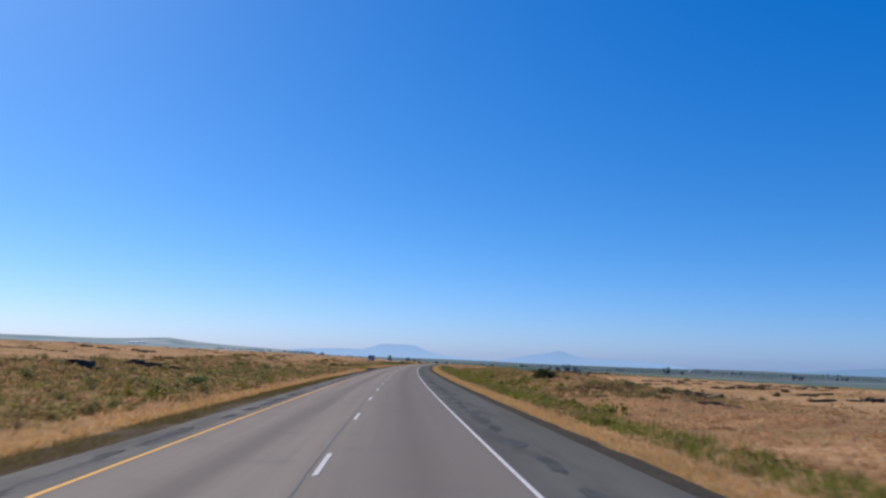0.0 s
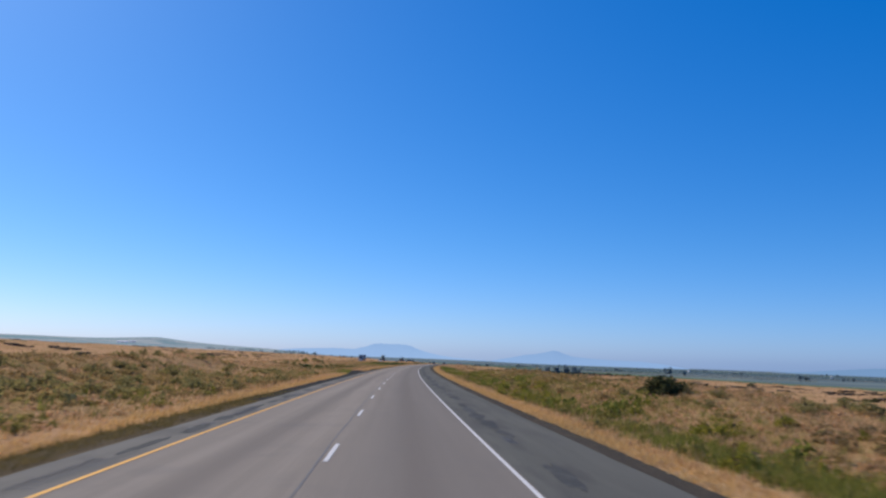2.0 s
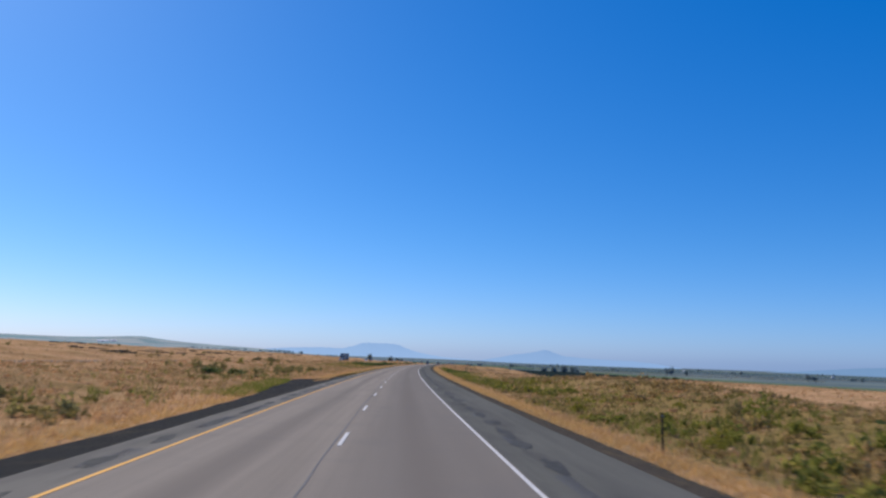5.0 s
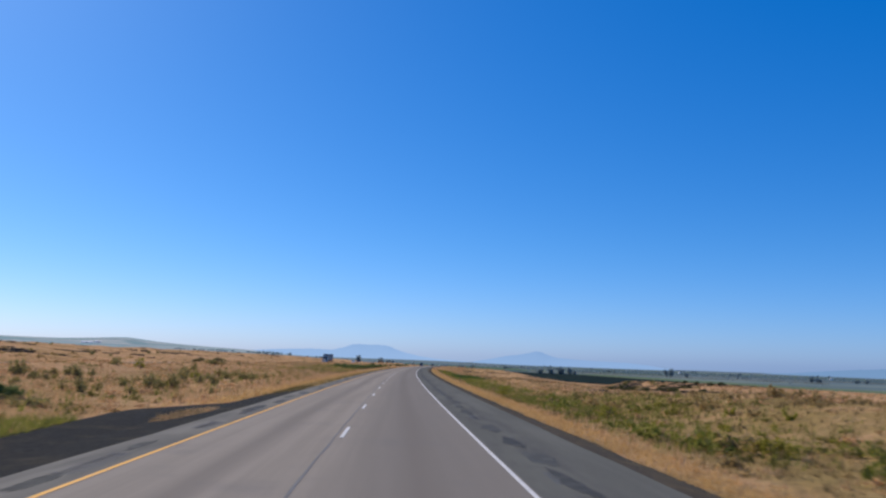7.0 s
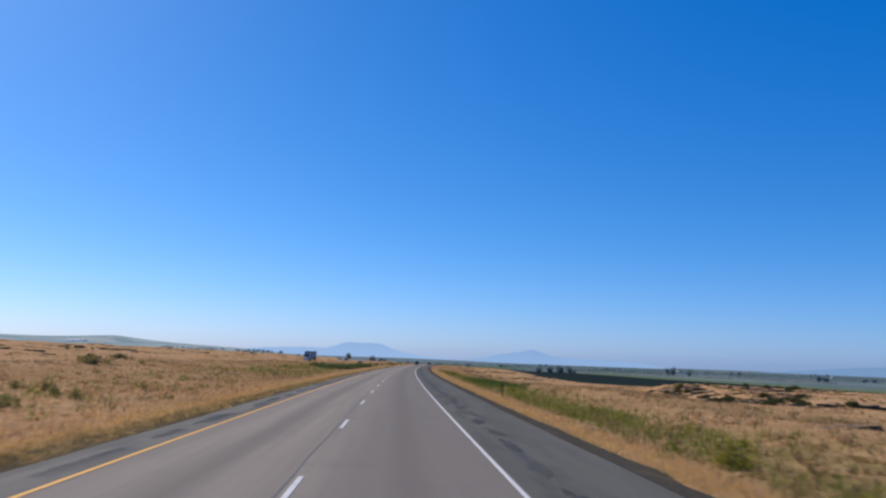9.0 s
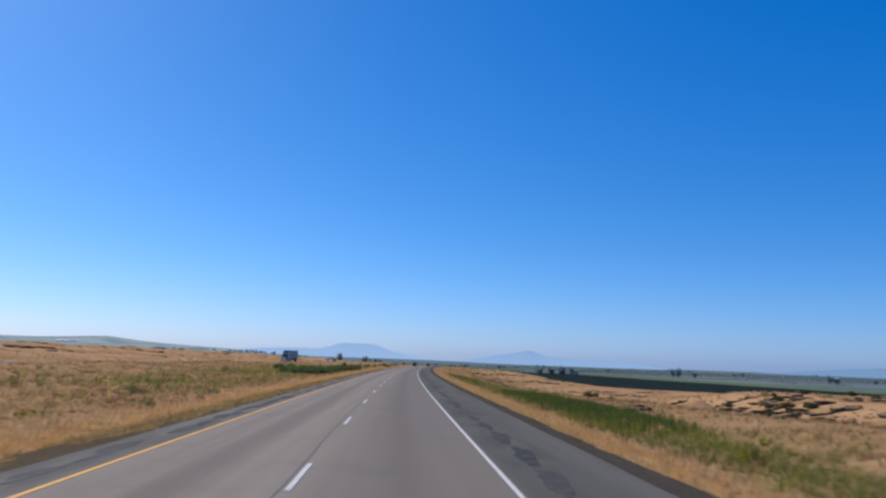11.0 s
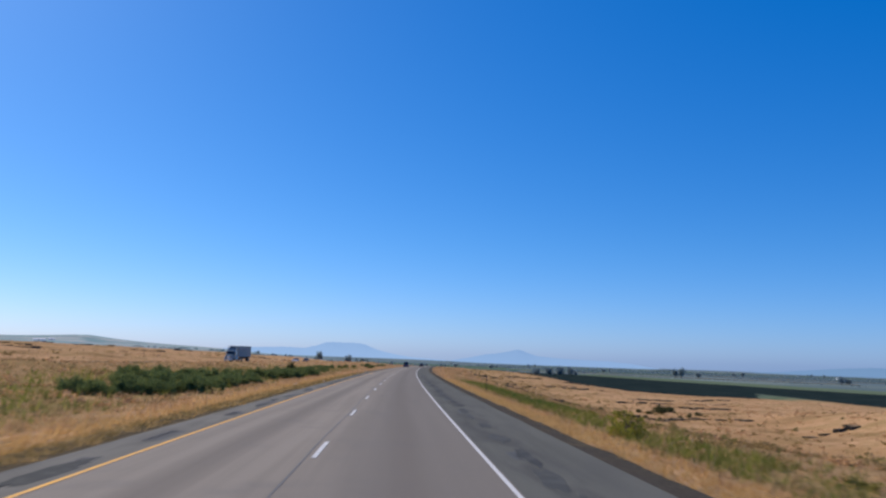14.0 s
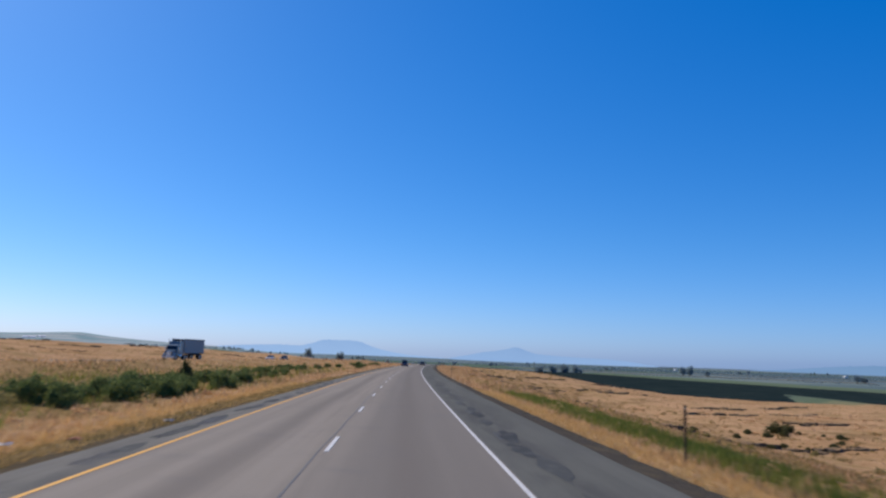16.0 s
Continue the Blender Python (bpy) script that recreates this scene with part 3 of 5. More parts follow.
def rumble(name, lat0, lat1, label):
    """Milled grooves across the shoulder, in runs with gaps between them."""
    verts, faces = [], []
    s = 0.0
    while s < 470:
        run = random.uniform(1.5, 5.0) if name.endswith("left") else random.uniform(0.8, 2.4)
        e = s + run
        while s < e:
            j = random.uniform(-0.04, 0.04)
            b = len(verts)
            up = 0.0 - 0.026 * (abs(0.5 * (lat0 + lat1)) - 3.74) + 0.006
            for ds, q in ((0, lat0 + j), (0, lat1 + j), (0.13, lat1 + j), (0.13, lat0 + j)):
                verts.append(at(s + ds, q, up))
            faces.append((b, b + 1, b + 2, b + 3))
            s += 0.30
        s += random.uniform(2, 6) if name.endswith("left") else random.uniform(5, 14)
    tagged(new(name, raw_mesh(name, verts, faces, GROOVE)), label, "rumble strip", kind="stuff")


def tar_patch_mesh(seed):
    """A thin irregular pad of sealing tar, about one unit long and wide."""
    bm = bmesh.new()
    ring = []
    for i in range(22):
        a = 2 * math.pi * i / 22
        r = 0.5 * (1 + 0.45 * noise.noise((math.cos(a) * 1.3 + seed * 5.0, math.sin(a) * 1.3, 0.7)) + 0.35 * noise.noise((math.cos(a) * 3.1, math.sin(a) * 3.1 + seed * 3.0, 4.7)))
        ring.append((math.cos(a) * r, math.sin(a) * r))
    top = [bm.verts.new((x * 0.94, y * 0.97, 0.004)) for x, y in ring]
    low = [bm.verts.new((x, y, -0.004)) for x, y in ring]
    bm.faces.new(top)
    for i in range(22):
        bm.faces.new((low[i], low[(i + 1) % 22], top[(i + 1) % 22], top[i]))
    return finish("tar_patch", bm, TAR)


def tar_patches(parent, lat, slope, step, w0, w1, l0, l1, skip):
    """Pads of tar sealed over the shoulder at nearly even steps."""
    rng = random.Random(17 + step * 10)
    meshes = [tar_patch_mesh(i + step) for i in range(5)]
    s = 1.0
    while s < 440:
        s += step * rng.uniform(0.8, 1.2)
        if rng.random() < skip:
            continue
        q = lat + rng.uniform(-0.14, 0.14)
        ob = new("tar_patch", rng.choice(meshes))
        ob.matrix_world = (Matrix.Translation(at(s, q, 0.006 - slope * (abs(q) - 3.74))) @ Matrix.Rotation(-s / R + rng.uniform(-0.06, 0.06), 4, "Z")
                           @ Matrix.Rotation(math.atan(GRADE), 4, "X") @ Matrix.Diagonal((rng.uniform(w0, w1), rng.uniform(l0, l1), 1, 1)))
        ob.parent = parent


TAR = make_tar()
tar_patches(shoulder_right, 4.58, 0.0187, 3.8, 0.32, 0.66, 1.8, 3.8, 0.08)
tar_patches(shoulder_left, -4.30, 0.032, 4.6, 0.25, 0.50, 1.6, 4.2, 0.25)


rumble("rumble_strip_left", -4.42, -3.98, "dark milled rumble grooves in the shoulder")
rumble("rumble_strip_right", 4.15, 4.60, "dark milled rumble grooves in the wide shoulder")

PALEROAD = paint("pale_asphalt", (0.21, 0.17, 0.13), 1.0, 0, 0.3)
PALEROAD.node_tree.nodes["Principled BSDF"].inputs["Specular IOR Level"].default_value = 0.03
# the other carriageway, beyond the median
ribbon("opposite_road", [(-48.9, 0.30), (-48.6, 0.40), (-42.8, 0.45), (-37.0, 0.40), (-36.7, 0.30)], S0, 760, 6, PALEROAD,
       "pale asphalt carriageway of the opposite direction beyond the median")
ribbon("opposite_edge_line", [(-39.1, 0.426), (-38.97, 0.426)], S0, 760, 8, YELLOW, "yellow edge line of the opposite carriageway", "road marking")
ribbon("opposite_outer_line", [(-46.5, 0.418), (-46.37, 0.418)], S0, 760, 8, WHITE, "white edge line of the opposite carriageway", "road marking")


# ---- fields, hills and mountains ----
def field(name, corners, material, label, high=0.6):
    """A crop standing on the valley floor; corners in world x, y."""
    bm = bmesh.new()
    f = bm.faces.new([bm.verts.new((x, y, 0)) for x, y in corners])
    bmesh.ops.triangulate(bm, faces=[f])
    for _ in range(4):
        bmesh.ops.subdivide_edges(bm, edges=[e for e in bm.edges if e.calc_length() > 60], cuts=1)
        bmesh.ops.triangulate(bm, faces=bm.faces)
    for v in bm.verts:
        v.co.z = far_z(v.co.x, v.co.y) + high + 0.25 * noise.noise(v.co * 0.03)
    rim = [e for e in bm.edges if e.is_boundary]
    r = bmesh.ops.extrude_edge_only(bm, edges=rim)
    for v in r["geom"]:
        if isinstance(v, bmesh.types.BMVert):
            v.co.z -= high + 3
    tagged(new(name, finish(name, bm, material)), label, "field", kind="stuff")


DARKCROP = make_crop("dark_crop", (0.015, 0.027, 0.029), (0.028, 0.042, 0.040))
PALECROP = make_crop("pale_crop", (0.12, 0.17, 0.105), (0.155, 0.195, 0.125))
MIDCROP = make_crop("mid_crop", (0.08, 0.13, 0.10), (0.115, 0.16, 0.125))
STRAWCROP = make_crop("stubble", (0.19, 0.195, 0.15), (0.24, 0.235, 0.18))
# distance haze mixed into this crop's own colour, hence the blue
HAZECROP = make_crop("hazed_crop", (0.082, 0.128, 0.148), (0.105, 0.155, 0.165))
field("dark_crop_field", [(95, 1430), (340, 1430), (392, 1170), (457, 983), (700, 430), (360, 400), (205, 640), (120, 900)], DARKCROP,
      "dark green row crop on the valley floor", 1.4)
field("pale_crop_field", [(340, 1450), (400, 1175), (465, 990), (720, 440), (860, 520), (560, 1080), (430, 1500)], PALECROP, "pale green hay field on the valley floor", 0.5)
field("green_crop_field", [(-60, 1650), (320, 1600), (420, 2200), (60, 2400)], MIDCROP, "green crop field beyond the end of the road", 0.5)
field("pale_crop_field", [(-420, 1750), (-110, 1650), (-60, 2200), (-420, 2300)], PALECROP, "pale green hay field ahead of the road", 0.5)
field("blue_green_field", [(480, 2000), (1500, 1300), (2100, 1900), (900, 2900)], HAZECROP, "hazy blue-green crop field far across the valley", 0.5)
field("green_crop_field", [(600, 3100), (2300, 2200), (2500, 2800), (900, 3700)], MIDCROP, "far green crop field across the valley", 0.5)


field("straw_strip", [(330, 1640), (760, 1330), (800, 1390), (350, 1720)], STRAWCROP, "pale straw-coloured stubble strip across the valley", 0.5)
field("straw_strip", [(700, 1820), (1300, 1180), (1360, 1240), (740, 1900)], STRAWCROP, "pale straw-coloured stubble strip across the valley", 0.5)
field("pale_crop_field", [(200, 1830), (640, 1700), (700, 1800), (230, 1950)], PALECROP, "pale green hay field on the valley floor", 0.5)
field("dark_crop_field", [(420, 2250), (1250, 1700), (1330, 1790), (450, 2370)], HAZECROP, "hazy dark green crop strip across the valley", 0.8)


def range_of_hills(name, d, profile, base, material, label):
    """A far range: heights (azimuth degrees, metres) at distance d, with a rough slope towards the viewer."""
    bm = bmesh.new()
    rows_ = []
    a0, a1 = profile[0][0], profile[-1][0]
    n = 160
    for j in range(6):
        row = []
        for i in range(n + 1):
            a = a0 + (a1 - a0) * i / n
            h = table(profile, a)
            u = j / 5
            jag = 1 + 0.03 * noise.noise((a * 1.3, u * 2.0, d * 0.01)) + 0.03 * noise.noise((a * 4.0, u * 3, 2.0)) + 0.03 * noise.noise((a * 9.0, u * 4, 6.0))
            z = base + (h - base) * (u ** 0.8) * (jag if 0 < u else 1)
            dd = d - 350 * (1 - u)
            row.append(bm.verts.new((dd * math.sin(radians(a)), 200 + dd * math.cos(radians(a)), z)))
        rows_.append(row)
    for j in range(5):
        for i in range(n):
            bm.faces.new((rows_[j][i], rows_[j][i + 1], rows_[j + 1][i + 1], rows_[j + 1][i]))
    tagged(new(name, finish(name, bm, material, True)), label, "mountains", kind="structure")


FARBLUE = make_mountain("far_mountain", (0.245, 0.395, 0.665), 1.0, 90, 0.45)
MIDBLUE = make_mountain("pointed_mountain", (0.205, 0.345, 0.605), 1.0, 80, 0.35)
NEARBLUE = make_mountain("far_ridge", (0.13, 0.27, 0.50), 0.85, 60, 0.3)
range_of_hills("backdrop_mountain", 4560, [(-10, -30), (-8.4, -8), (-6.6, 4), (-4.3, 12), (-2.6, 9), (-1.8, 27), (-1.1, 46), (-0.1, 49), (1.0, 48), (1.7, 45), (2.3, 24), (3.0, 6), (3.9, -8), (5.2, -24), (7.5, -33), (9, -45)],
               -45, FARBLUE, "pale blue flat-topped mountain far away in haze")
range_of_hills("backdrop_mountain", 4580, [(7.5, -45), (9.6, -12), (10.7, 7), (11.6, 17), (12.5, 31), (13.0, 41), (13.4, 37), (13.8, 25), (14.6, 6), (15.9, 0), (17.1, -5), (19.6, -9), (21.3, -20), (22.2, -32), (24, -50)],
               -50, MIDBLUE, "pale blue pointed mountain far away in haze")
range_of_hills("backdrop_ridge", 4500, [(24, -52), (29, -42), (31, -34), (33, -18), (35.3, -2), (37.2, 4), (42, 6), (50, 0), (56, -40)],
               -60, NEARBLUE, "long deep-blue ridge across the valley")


# ---- boulders and basalt ledges ----
def boulder_mesh(seed):
    """A broken lava block: angular sides, a flat top, rounded by wear."""
    bm = bmesh.new()
    bmesh.ops.create_cube(bm, size=1.8)
    bmesh.ops.subdivide_edges(bm, edges=bm.edges[:], cuts=2, use_grid_fill=True)
    for v in bm.verts:
        n = Vector((noise.noise(v.co * 0.9 + Vector((seed * 7.3, k * 3.7, 0))) for k in range(3)))
        m = Vector((noise.noise(v.co * 2.6 + Vector((0, seed * 3.1, k * 5.1))) for k in range(3)))
        v.co = v.co * (1.0 - 0.10 * max(v.co.length - 1.0, 0)) + n * 0.45 + m * 0.22
        v.co.z = max(v.co.z, -0.5)
    return finish("boulder", bm, ROCK)


BOULDERS = [boulder_mesh(i) for i in range(5)]


def ledge(s, lat, length, turn, high, count, label):
    """A low broken ledge of dark lava rock, lying along its own direction."""
    o = at(s, lat)
    o.z = land(s, lat)
    root = new("rock_ledge")
    root.matrix_world = Matrix.Translation(o)
    tagged(root, label, "rock", group="lava ledges")
    for i in range(count):
        if random.random() < 0.25:
            continue
        u = (i + random.uniform(0.1, 0.9)) / count - 0.5
        dx = u * length * math.cos(radians(turn)) + random.uniform(-0.7, 0.7)
        dy = u * length * math.sin(radians(turn)) + random.uniform(-0.12, 0.12) * length
        w = length / count * random.uniform(0.7, 1.2)
        h = high * random.uniform(0.3, 0.8) * (1 - 0.5 * abs(u)) * (1.5 if s < 130 else 0.8)
        z = land(s + dy, lat + dx) - o.z
        ob = new("boulder", random.choice(BOULDERS))
        ob.parent = root
        ob.matrix_basis = Matrix.Translation((dx, dy, z - 0.02)) @ Matrix.Rotation(radians(turn) + random.uniform(-0.4, 0.4), 4, "Z") @ Matrix.Diagonal((w, w * random.uniform(0.4, 0.75), h, 1))


def ledges(turn, high, places):
    """Ledges at (s, lat, length), broken into blocks about a metre long."""
    for s, lat, length in places:
        ledge(s, lat, length, turn + random.uniform(-9, 9), high * random.uniform(0.8, 1.2) * min(1, 0.4 + 0.06 * length), round(4 + 0.5 * length), "low broken ledge of dark lava rock in dry grass")


# the hollow and slope beside the first stretch
ledges(10, 0.69, [(68.5, 28.5, 8), (74, 33.5, 5), (90, 35, 9), (99, 42, 11), (101, 62, 9), (118, 30, 7), (133, 73, 12), (151, 76, 12),
    (152, 69, 10), (175, 60, 10), (195, 106, 20), (196, 78, 20), (203, 70, 14), (206, 112, 16), (208, 98, 16),
    (218, 86, 16), (240, 92, 18), (240, 124, 26), (244, 23, 5), (262, 150, 22)])
# the lava hollow below the road
ledges(6, 0.82, [(297, 54, 15), (303, 44, 18), (304, 16.4, 2), (309, 17, 2.2), (311, 51, 10), (318, 30, 9), (322, 47, 10),
    (327, 43, 14), (332, 34, 10), (334, 42, 13), (336, 60, 16), (343, 47, 10), (345, 40, 8), (350, 53.5, 13),
    (355, 50, 14), (363, 59, 13), (371, 55, 12), (375, 60, 11), (380, 61, 14), (383, 57, 11), (396, 58.5, 9)])
# the lower field
ledges(15, 0.81, [(352, 76, 20), (368, 75, 20), (384, 64, 13), (397, 65, 11), (398, 101, 22), (430, 62, 10), (440, 27, 7), (456, 40, 11),
    (458, 51, 12), (460, 62, 10), (490, 28, 8), (500, 70, 16), (509, 26, 9), (520, 62, 16)])
# the rise beside the far road
ledges(25, 0.71, [(535, 84, 18), (545, 30, 10), (545, 70, 18), (560, 20, 12), (565, 96, 20), (575, 38, 14), (585, 60, 16), (590, 52, 12),
    (600, 27, 14), (625, 44, 16), (632, 68, 18), (640, 24, 12)])
# the median and the bank beyond it
ledges(4, 0.71, [(60, -36, 7), (63, -23, 7), (70, -30, 9), (85, -29, 7), (87, -24.7, 5), (88, -27, 7), (105, -33, 6), (122, -33, 8),
    (134, -52.5, 6), (150, -75, 16)])
# the far side
ledges(4, 0.89, [(215, -82, 18), (300, -66, 14), (330, -95, 20), (420, -90, 22), (450, -112, 16), (480, -75, 12), (520, -95, 16),
    (560, -132, 20), (560, -82, 12), (600, -112, 20), (640, -92, 16), (700, -122, 22)])
rng = random.Random(31)
for i in range(26):      # outcrops strewn over the rise beyond the opposite carriageway
    s = rng.uniform(300, 640)
    ledges(2, 0.5, [(s, -rng.uniform(56, 175), rng.uniform(6, 22))])


# ---- grass ----
def dirt_mound(s, lat, wide, high):
    """A heap of bare orange soil, lumpy, with its skirt run out into the ground."""
    p = at(s, lat)
    p.z = land(s, lat) - 0.15
    verts, faces, rings, seg = [(0, 0, high)], [], 9, 28
    for i in range(1, rings + 1):
        r = i / rings
        for j in range(seg):
            a = j * 2 * math.pi / seg
            x, y = 0.5 * wide * r * math.cos(a), 0.62 * wide * r * math.sin(a)
            lump = 1 + 0.16 * noise.noise((x * 0.9, y * 0.9, 3.0)) + 0.07 * noise.noise((x * 2.7, y * 2.7, 8.0))
            verts.append((x * lump, y * lump, high * (1 - smooth(0.0, 1.0, r)) * lump - 0.3 * r))
    for j in range(seg):
        k = (j + 1) % seg
        faces.append((0, 1 + j, 1 + k))
        for i in range(rings - 1):
            a, b = 1 + i * seg, 1 + (i + 1) * seg
            faces += [(a + j, b + j, b + k), (a + j, b + k, a + k)]
    heap = new("dirt_mound", raw_mesh("dirt_mound", verts, faces, DIRT))
    heap.location = p
    tagged(heap, "low mound of bare orange soil in the straw grass", "mound")


dirt_mound(332, 31.6, 6.0, 1.5)


def blades(name, places, heights, per, width, lean, material, label):
    """Many tufts of narrow blades: places (n, 3), heights (n)."""
    rng = np.random.default_rng(len(places) + per)
    n = len(places)
    p = np.repeat(places, per, axis=0)
    h = np.repeat(heights, per) * rng.uniform(0.55, 1.15, n * per)
    a = rng.uniform(0, 2 * np.pi, n * per)
    spread_ = np.repeat(heights, per) * rng.uniform(0.0, 0.45, n * per)
    base = p.copy()
    base[:, 0] += np.cos(a) * spread_
    base[:, 1] += np.sin(a) * spread_
    base[:, 2] -= 0.04
    w = width * rng.uniform(0.6, 1.4, n * per) * np.clip(h / 0.5, 0.6, 2.0)
    b = rng.uniform(0, 2 * np.pi, n * per)
    side = np.stack([np.cos(b) * w, np.sin(b) * w, np.zeros_like(w)], -1)
    tip = base.copy()
    le = lean * h * rng.uniform(0.2, 1.0, n * per)
    tip[:, 0] += np.cos(a) * le + 0.12 * h
    tip[:, 1] += np.sin(a) * le
    tip[:, 2] += h
    verts = np.stack([base - side * 1.25, base + side * 1.25, tip], 1).reshape(-1, 3)
    faces = np.arange(n * per * 3).reshape(-1, 3)
    tagged(new(name, raw_mesh(name, verts, faces, material)), label, "grass", kind="stuff")


def clear(s, lat):
    """True where nothing is paved or gravelled."""
    if -49.6 < lat < -36.2 or -5.6 < lat < 7.6:
        return False
    return not (apron(s) - 0.1 < lat < 0)


def patch(s, lat, f, k):
    p = at(s, lat)
    return 0.5 + 0.5 * noise.noise((p.x * f, p.y * f, k)) + 0.25 * noise.noise((p.x * f * 3.3, p.y * f * 3.3, k + 5))


def scatter(count, s0, s1, lat0, lat1, keep, power=1.0):
    """Places on the ground in a strip; keep(s, lat) gives the chance that a tuft stands there."""
    out = []
    for _ in range(count):
        s = random.uniform(s0, s1)
        lat = lat0 + (lat1 - lat0) * random.random() ** power
        if clear(s, lat) and random.random() < keep(s, lat):
            p = at(s, lat)
            out.append((p.x, p.y, land(s, lat)))
    return np.array(out)


def sizes(n, a, b):
    return np.random.uniform(a, b, n)


def straw_chance(s, lat):
    return (0.25 + 0.75 * min(max((patch(s, lat, 0.11, 2.0) - 0.3) * 2.2, 0), 1)) * (1 - 0.65 * weedy_at(s, lat))


def smooth_field(s, lat):
    """1 where the first stretch on the right is an even sweep of dry grass."""
    return smooth(12.8, 14.5, lat) * smooth(68, 57, s)


def weed_chance(s, lat):
    return (1 - 0.85 * smooth_field(s, lat)) * min(max((0.55 * patch(s, lat, 0.09, 8.0) + 0.55 * patch(s, lat, 0.33, 28.0) - 0.53 + 0.22 * weedy_at(s, lat)) * 5, 0), 1)


def lush_chance(s, lat):
    return green_at(s, lat) * min(max((patch(s, lat, 0.07, 15.0) - 0.22) * 2.2, 0), 1)


g = scatter(31000, 2, 440, 7.5, 10.4, lambda s, l: 0.97 - 0.8 * smooth(9.2, 10.3, l) * (1 - 0.6 * smooth(330, 345, s)))
blades("straw_lip_right", g, sizes(len(g), 0.10, 0.26), 6, 0.018, 0.6, LIP, "bright straw-coloured grass edging the gravel")
g = scatter(26000, 2, 440, -6.8, -9.2, lambda s, l: 0.97 - 0.78 * smooth(-7.6, -8.3, l))
blades("straw_lip_left", g, sizes(len(g), 0.14, 0.32), 6, 0.018, 0.6, LIP, "bright straw-coloured grass edging the gravel")
g = scatter(36000, 5, 470, 9.0, 36, straw_chance, 1.3)
g = np.concatenate([g, scatter(15000, 12, 112, 13, 46, lambda s, l: 1.0, 1.2)])
blades("dry_grass_right", g, sizes(len(g), 0.14, 0.40), 7, 0.022, 0.55, STRAW, "tall dry straw grass on the roadside")
g = scatter(46000, 5, 470, -7.8, -36, straw_chance, 1.3)
blades("dry_grass_left", g, sizes(len(g), 0.14, 0.42), 7, 0.022, 0.55, STRAW, "tall dry straw grass in the median")
g = scatter(34000, 5, 480, 9.6, 40, weed_chance, 1.2)
blades("weeds_right", g, sizes(len(g), 0.14, 0.42), 7, 0.024, 0.8, WEED, "brownish olive weeds among dry grass")
g = scatter(28000, 5, 480, -8.6, -36, weed_chance, 1.2)
blades("weeds_left", g, sizes(len(g), 0.14, 0.42), 7, 0.022, 0.8, WEED, "brownish olive weeds in the median")
g = scatter(34000, 5, 520, 9.4, 20, lush_chance)
g = np.concatenate([g, scatter(16000, 205, 450, 10.0, 15.5, lambda s, l: smooth(10.0, 10.9, l) * smooth(15.5, 13, l) * smooth(205, 222, s) * min(max((patch(s, l, 0.09, 18.0) - 0.2 - 0.08 * smooth(330, 345, s)) * 2.4, 0), 1))])
g = np.concatenate([g, scatter(8500, 14, 85, 9.9, 14.0, lambda s, l: smooth(85, 65, s) * smooth(9.9, 10.8, l) * smooth(14.0, 12.4, l) * min(max((patch(s, l, 0.12, 19.0) - 0.22) * 2.6, 0), 1))])
blades("green_grass_right", g, sizes(len(g), 0.18, 0.46), 7, 0.020, 0.5, LUSH, "lush green grass along the ditch")
g = scatter(22000, 5, 540, -8.8, -28, lush_chance)
blades("green_grass_left", g, sizes(len(g), 0.25, 0.6), 6, 0.028, 0.5, LUSH, "green grass round the median bushes")
g = scatter(13000, 286, 342, 10.6, 16.0, lambda s, l: smooth(10.6, 11.8, l) * smooth(16.0, 14.2, l) * smooth(286, 301, s) * smooth(338, 322, s) * min(1, 0.25 + max(patch(s, l, 0.22, 52.0) - 0.2, 0) * 2.2))
blades("tall_green_grass", g, sizes(len(g), 0.26, 0.54), 9, 0.020, 0.55, DEEPGREEN, "tall deep green grass in the roadside ditch")
g = scatter(9000, 372, 446, 10.8, 14.6, lambda s, l: smooth(10.8, 11.5, l) * smooth(14.6, 13.2, l) * smooth(372, 386, s) * min(max((patch(s, l, 0.16, 50.0) - 0.32) * 4, 0), 1))
blades("ditch_grass", g, sizes(len(g), 0.18, 0.42), 9, 0.020, 0.5, DITCH, "patchy mid-green grass in the ditch beside the post")
g = np.array([(*at(s, l)[:2], land(s, l) + 0.03) for s, l in
     ((random.uniform(3, 460), random.uniform(-6.95, -5.2)) for _ in range(46000)) if not (84 + 14 * random.random() < s < 226 - 18 * random.random()) and patch(s, l, 0.25, 40.0) > 0.25 + 0.3 * smooth(-5.9, -5.2, l)])
blades("verge_straw", g[1::2][g[1::2, 1] > 225], sizes(int((g[1::2, 1] > 225).sum()), 0.10, 0.28), 6, 0.018, 0.9, LIP, "bleached straw grass rooted in the gravel verge")
g = np.concatenate([g[::2], g[1::2][g[1::2, 1] <= 225]])
blades("verge_weeds", g, sizes(len(g), 0.08, 0.28), 6, 0.018, 0.9, VERGE, "low olive weeds rooted in the gravel verge")
g = scatter(22000, 20, 640, 30, 170, straw_chance, 1.3)
blades("field_grass_right", g, sizes(len(g), 0.15, 0.4), 6, 0.04, 0.7, STRAW, "dry straw grass over the open field")
g = scatter(9000, 20, 640, 30, 170, weed_chance, 1.3)
blades("field_weeds_right", g, sizes(len(g), 0.15, 0.45), 6, 0.05, 0.6, WEED, "olive brown weeds over the open field")
g = scatter(22000, 20, 700, -49.7, -240, straw_chance, 1.4)
blades("field_grass_left", g, sizes(len(g), 0.15, 0.4), 6, 0.04, 0.7, STRAW, "dry straw grass beyond the opposite carriageway")
g = scatter(9000, 20, 700, -49.7, -240, weed_chance, 1.4)
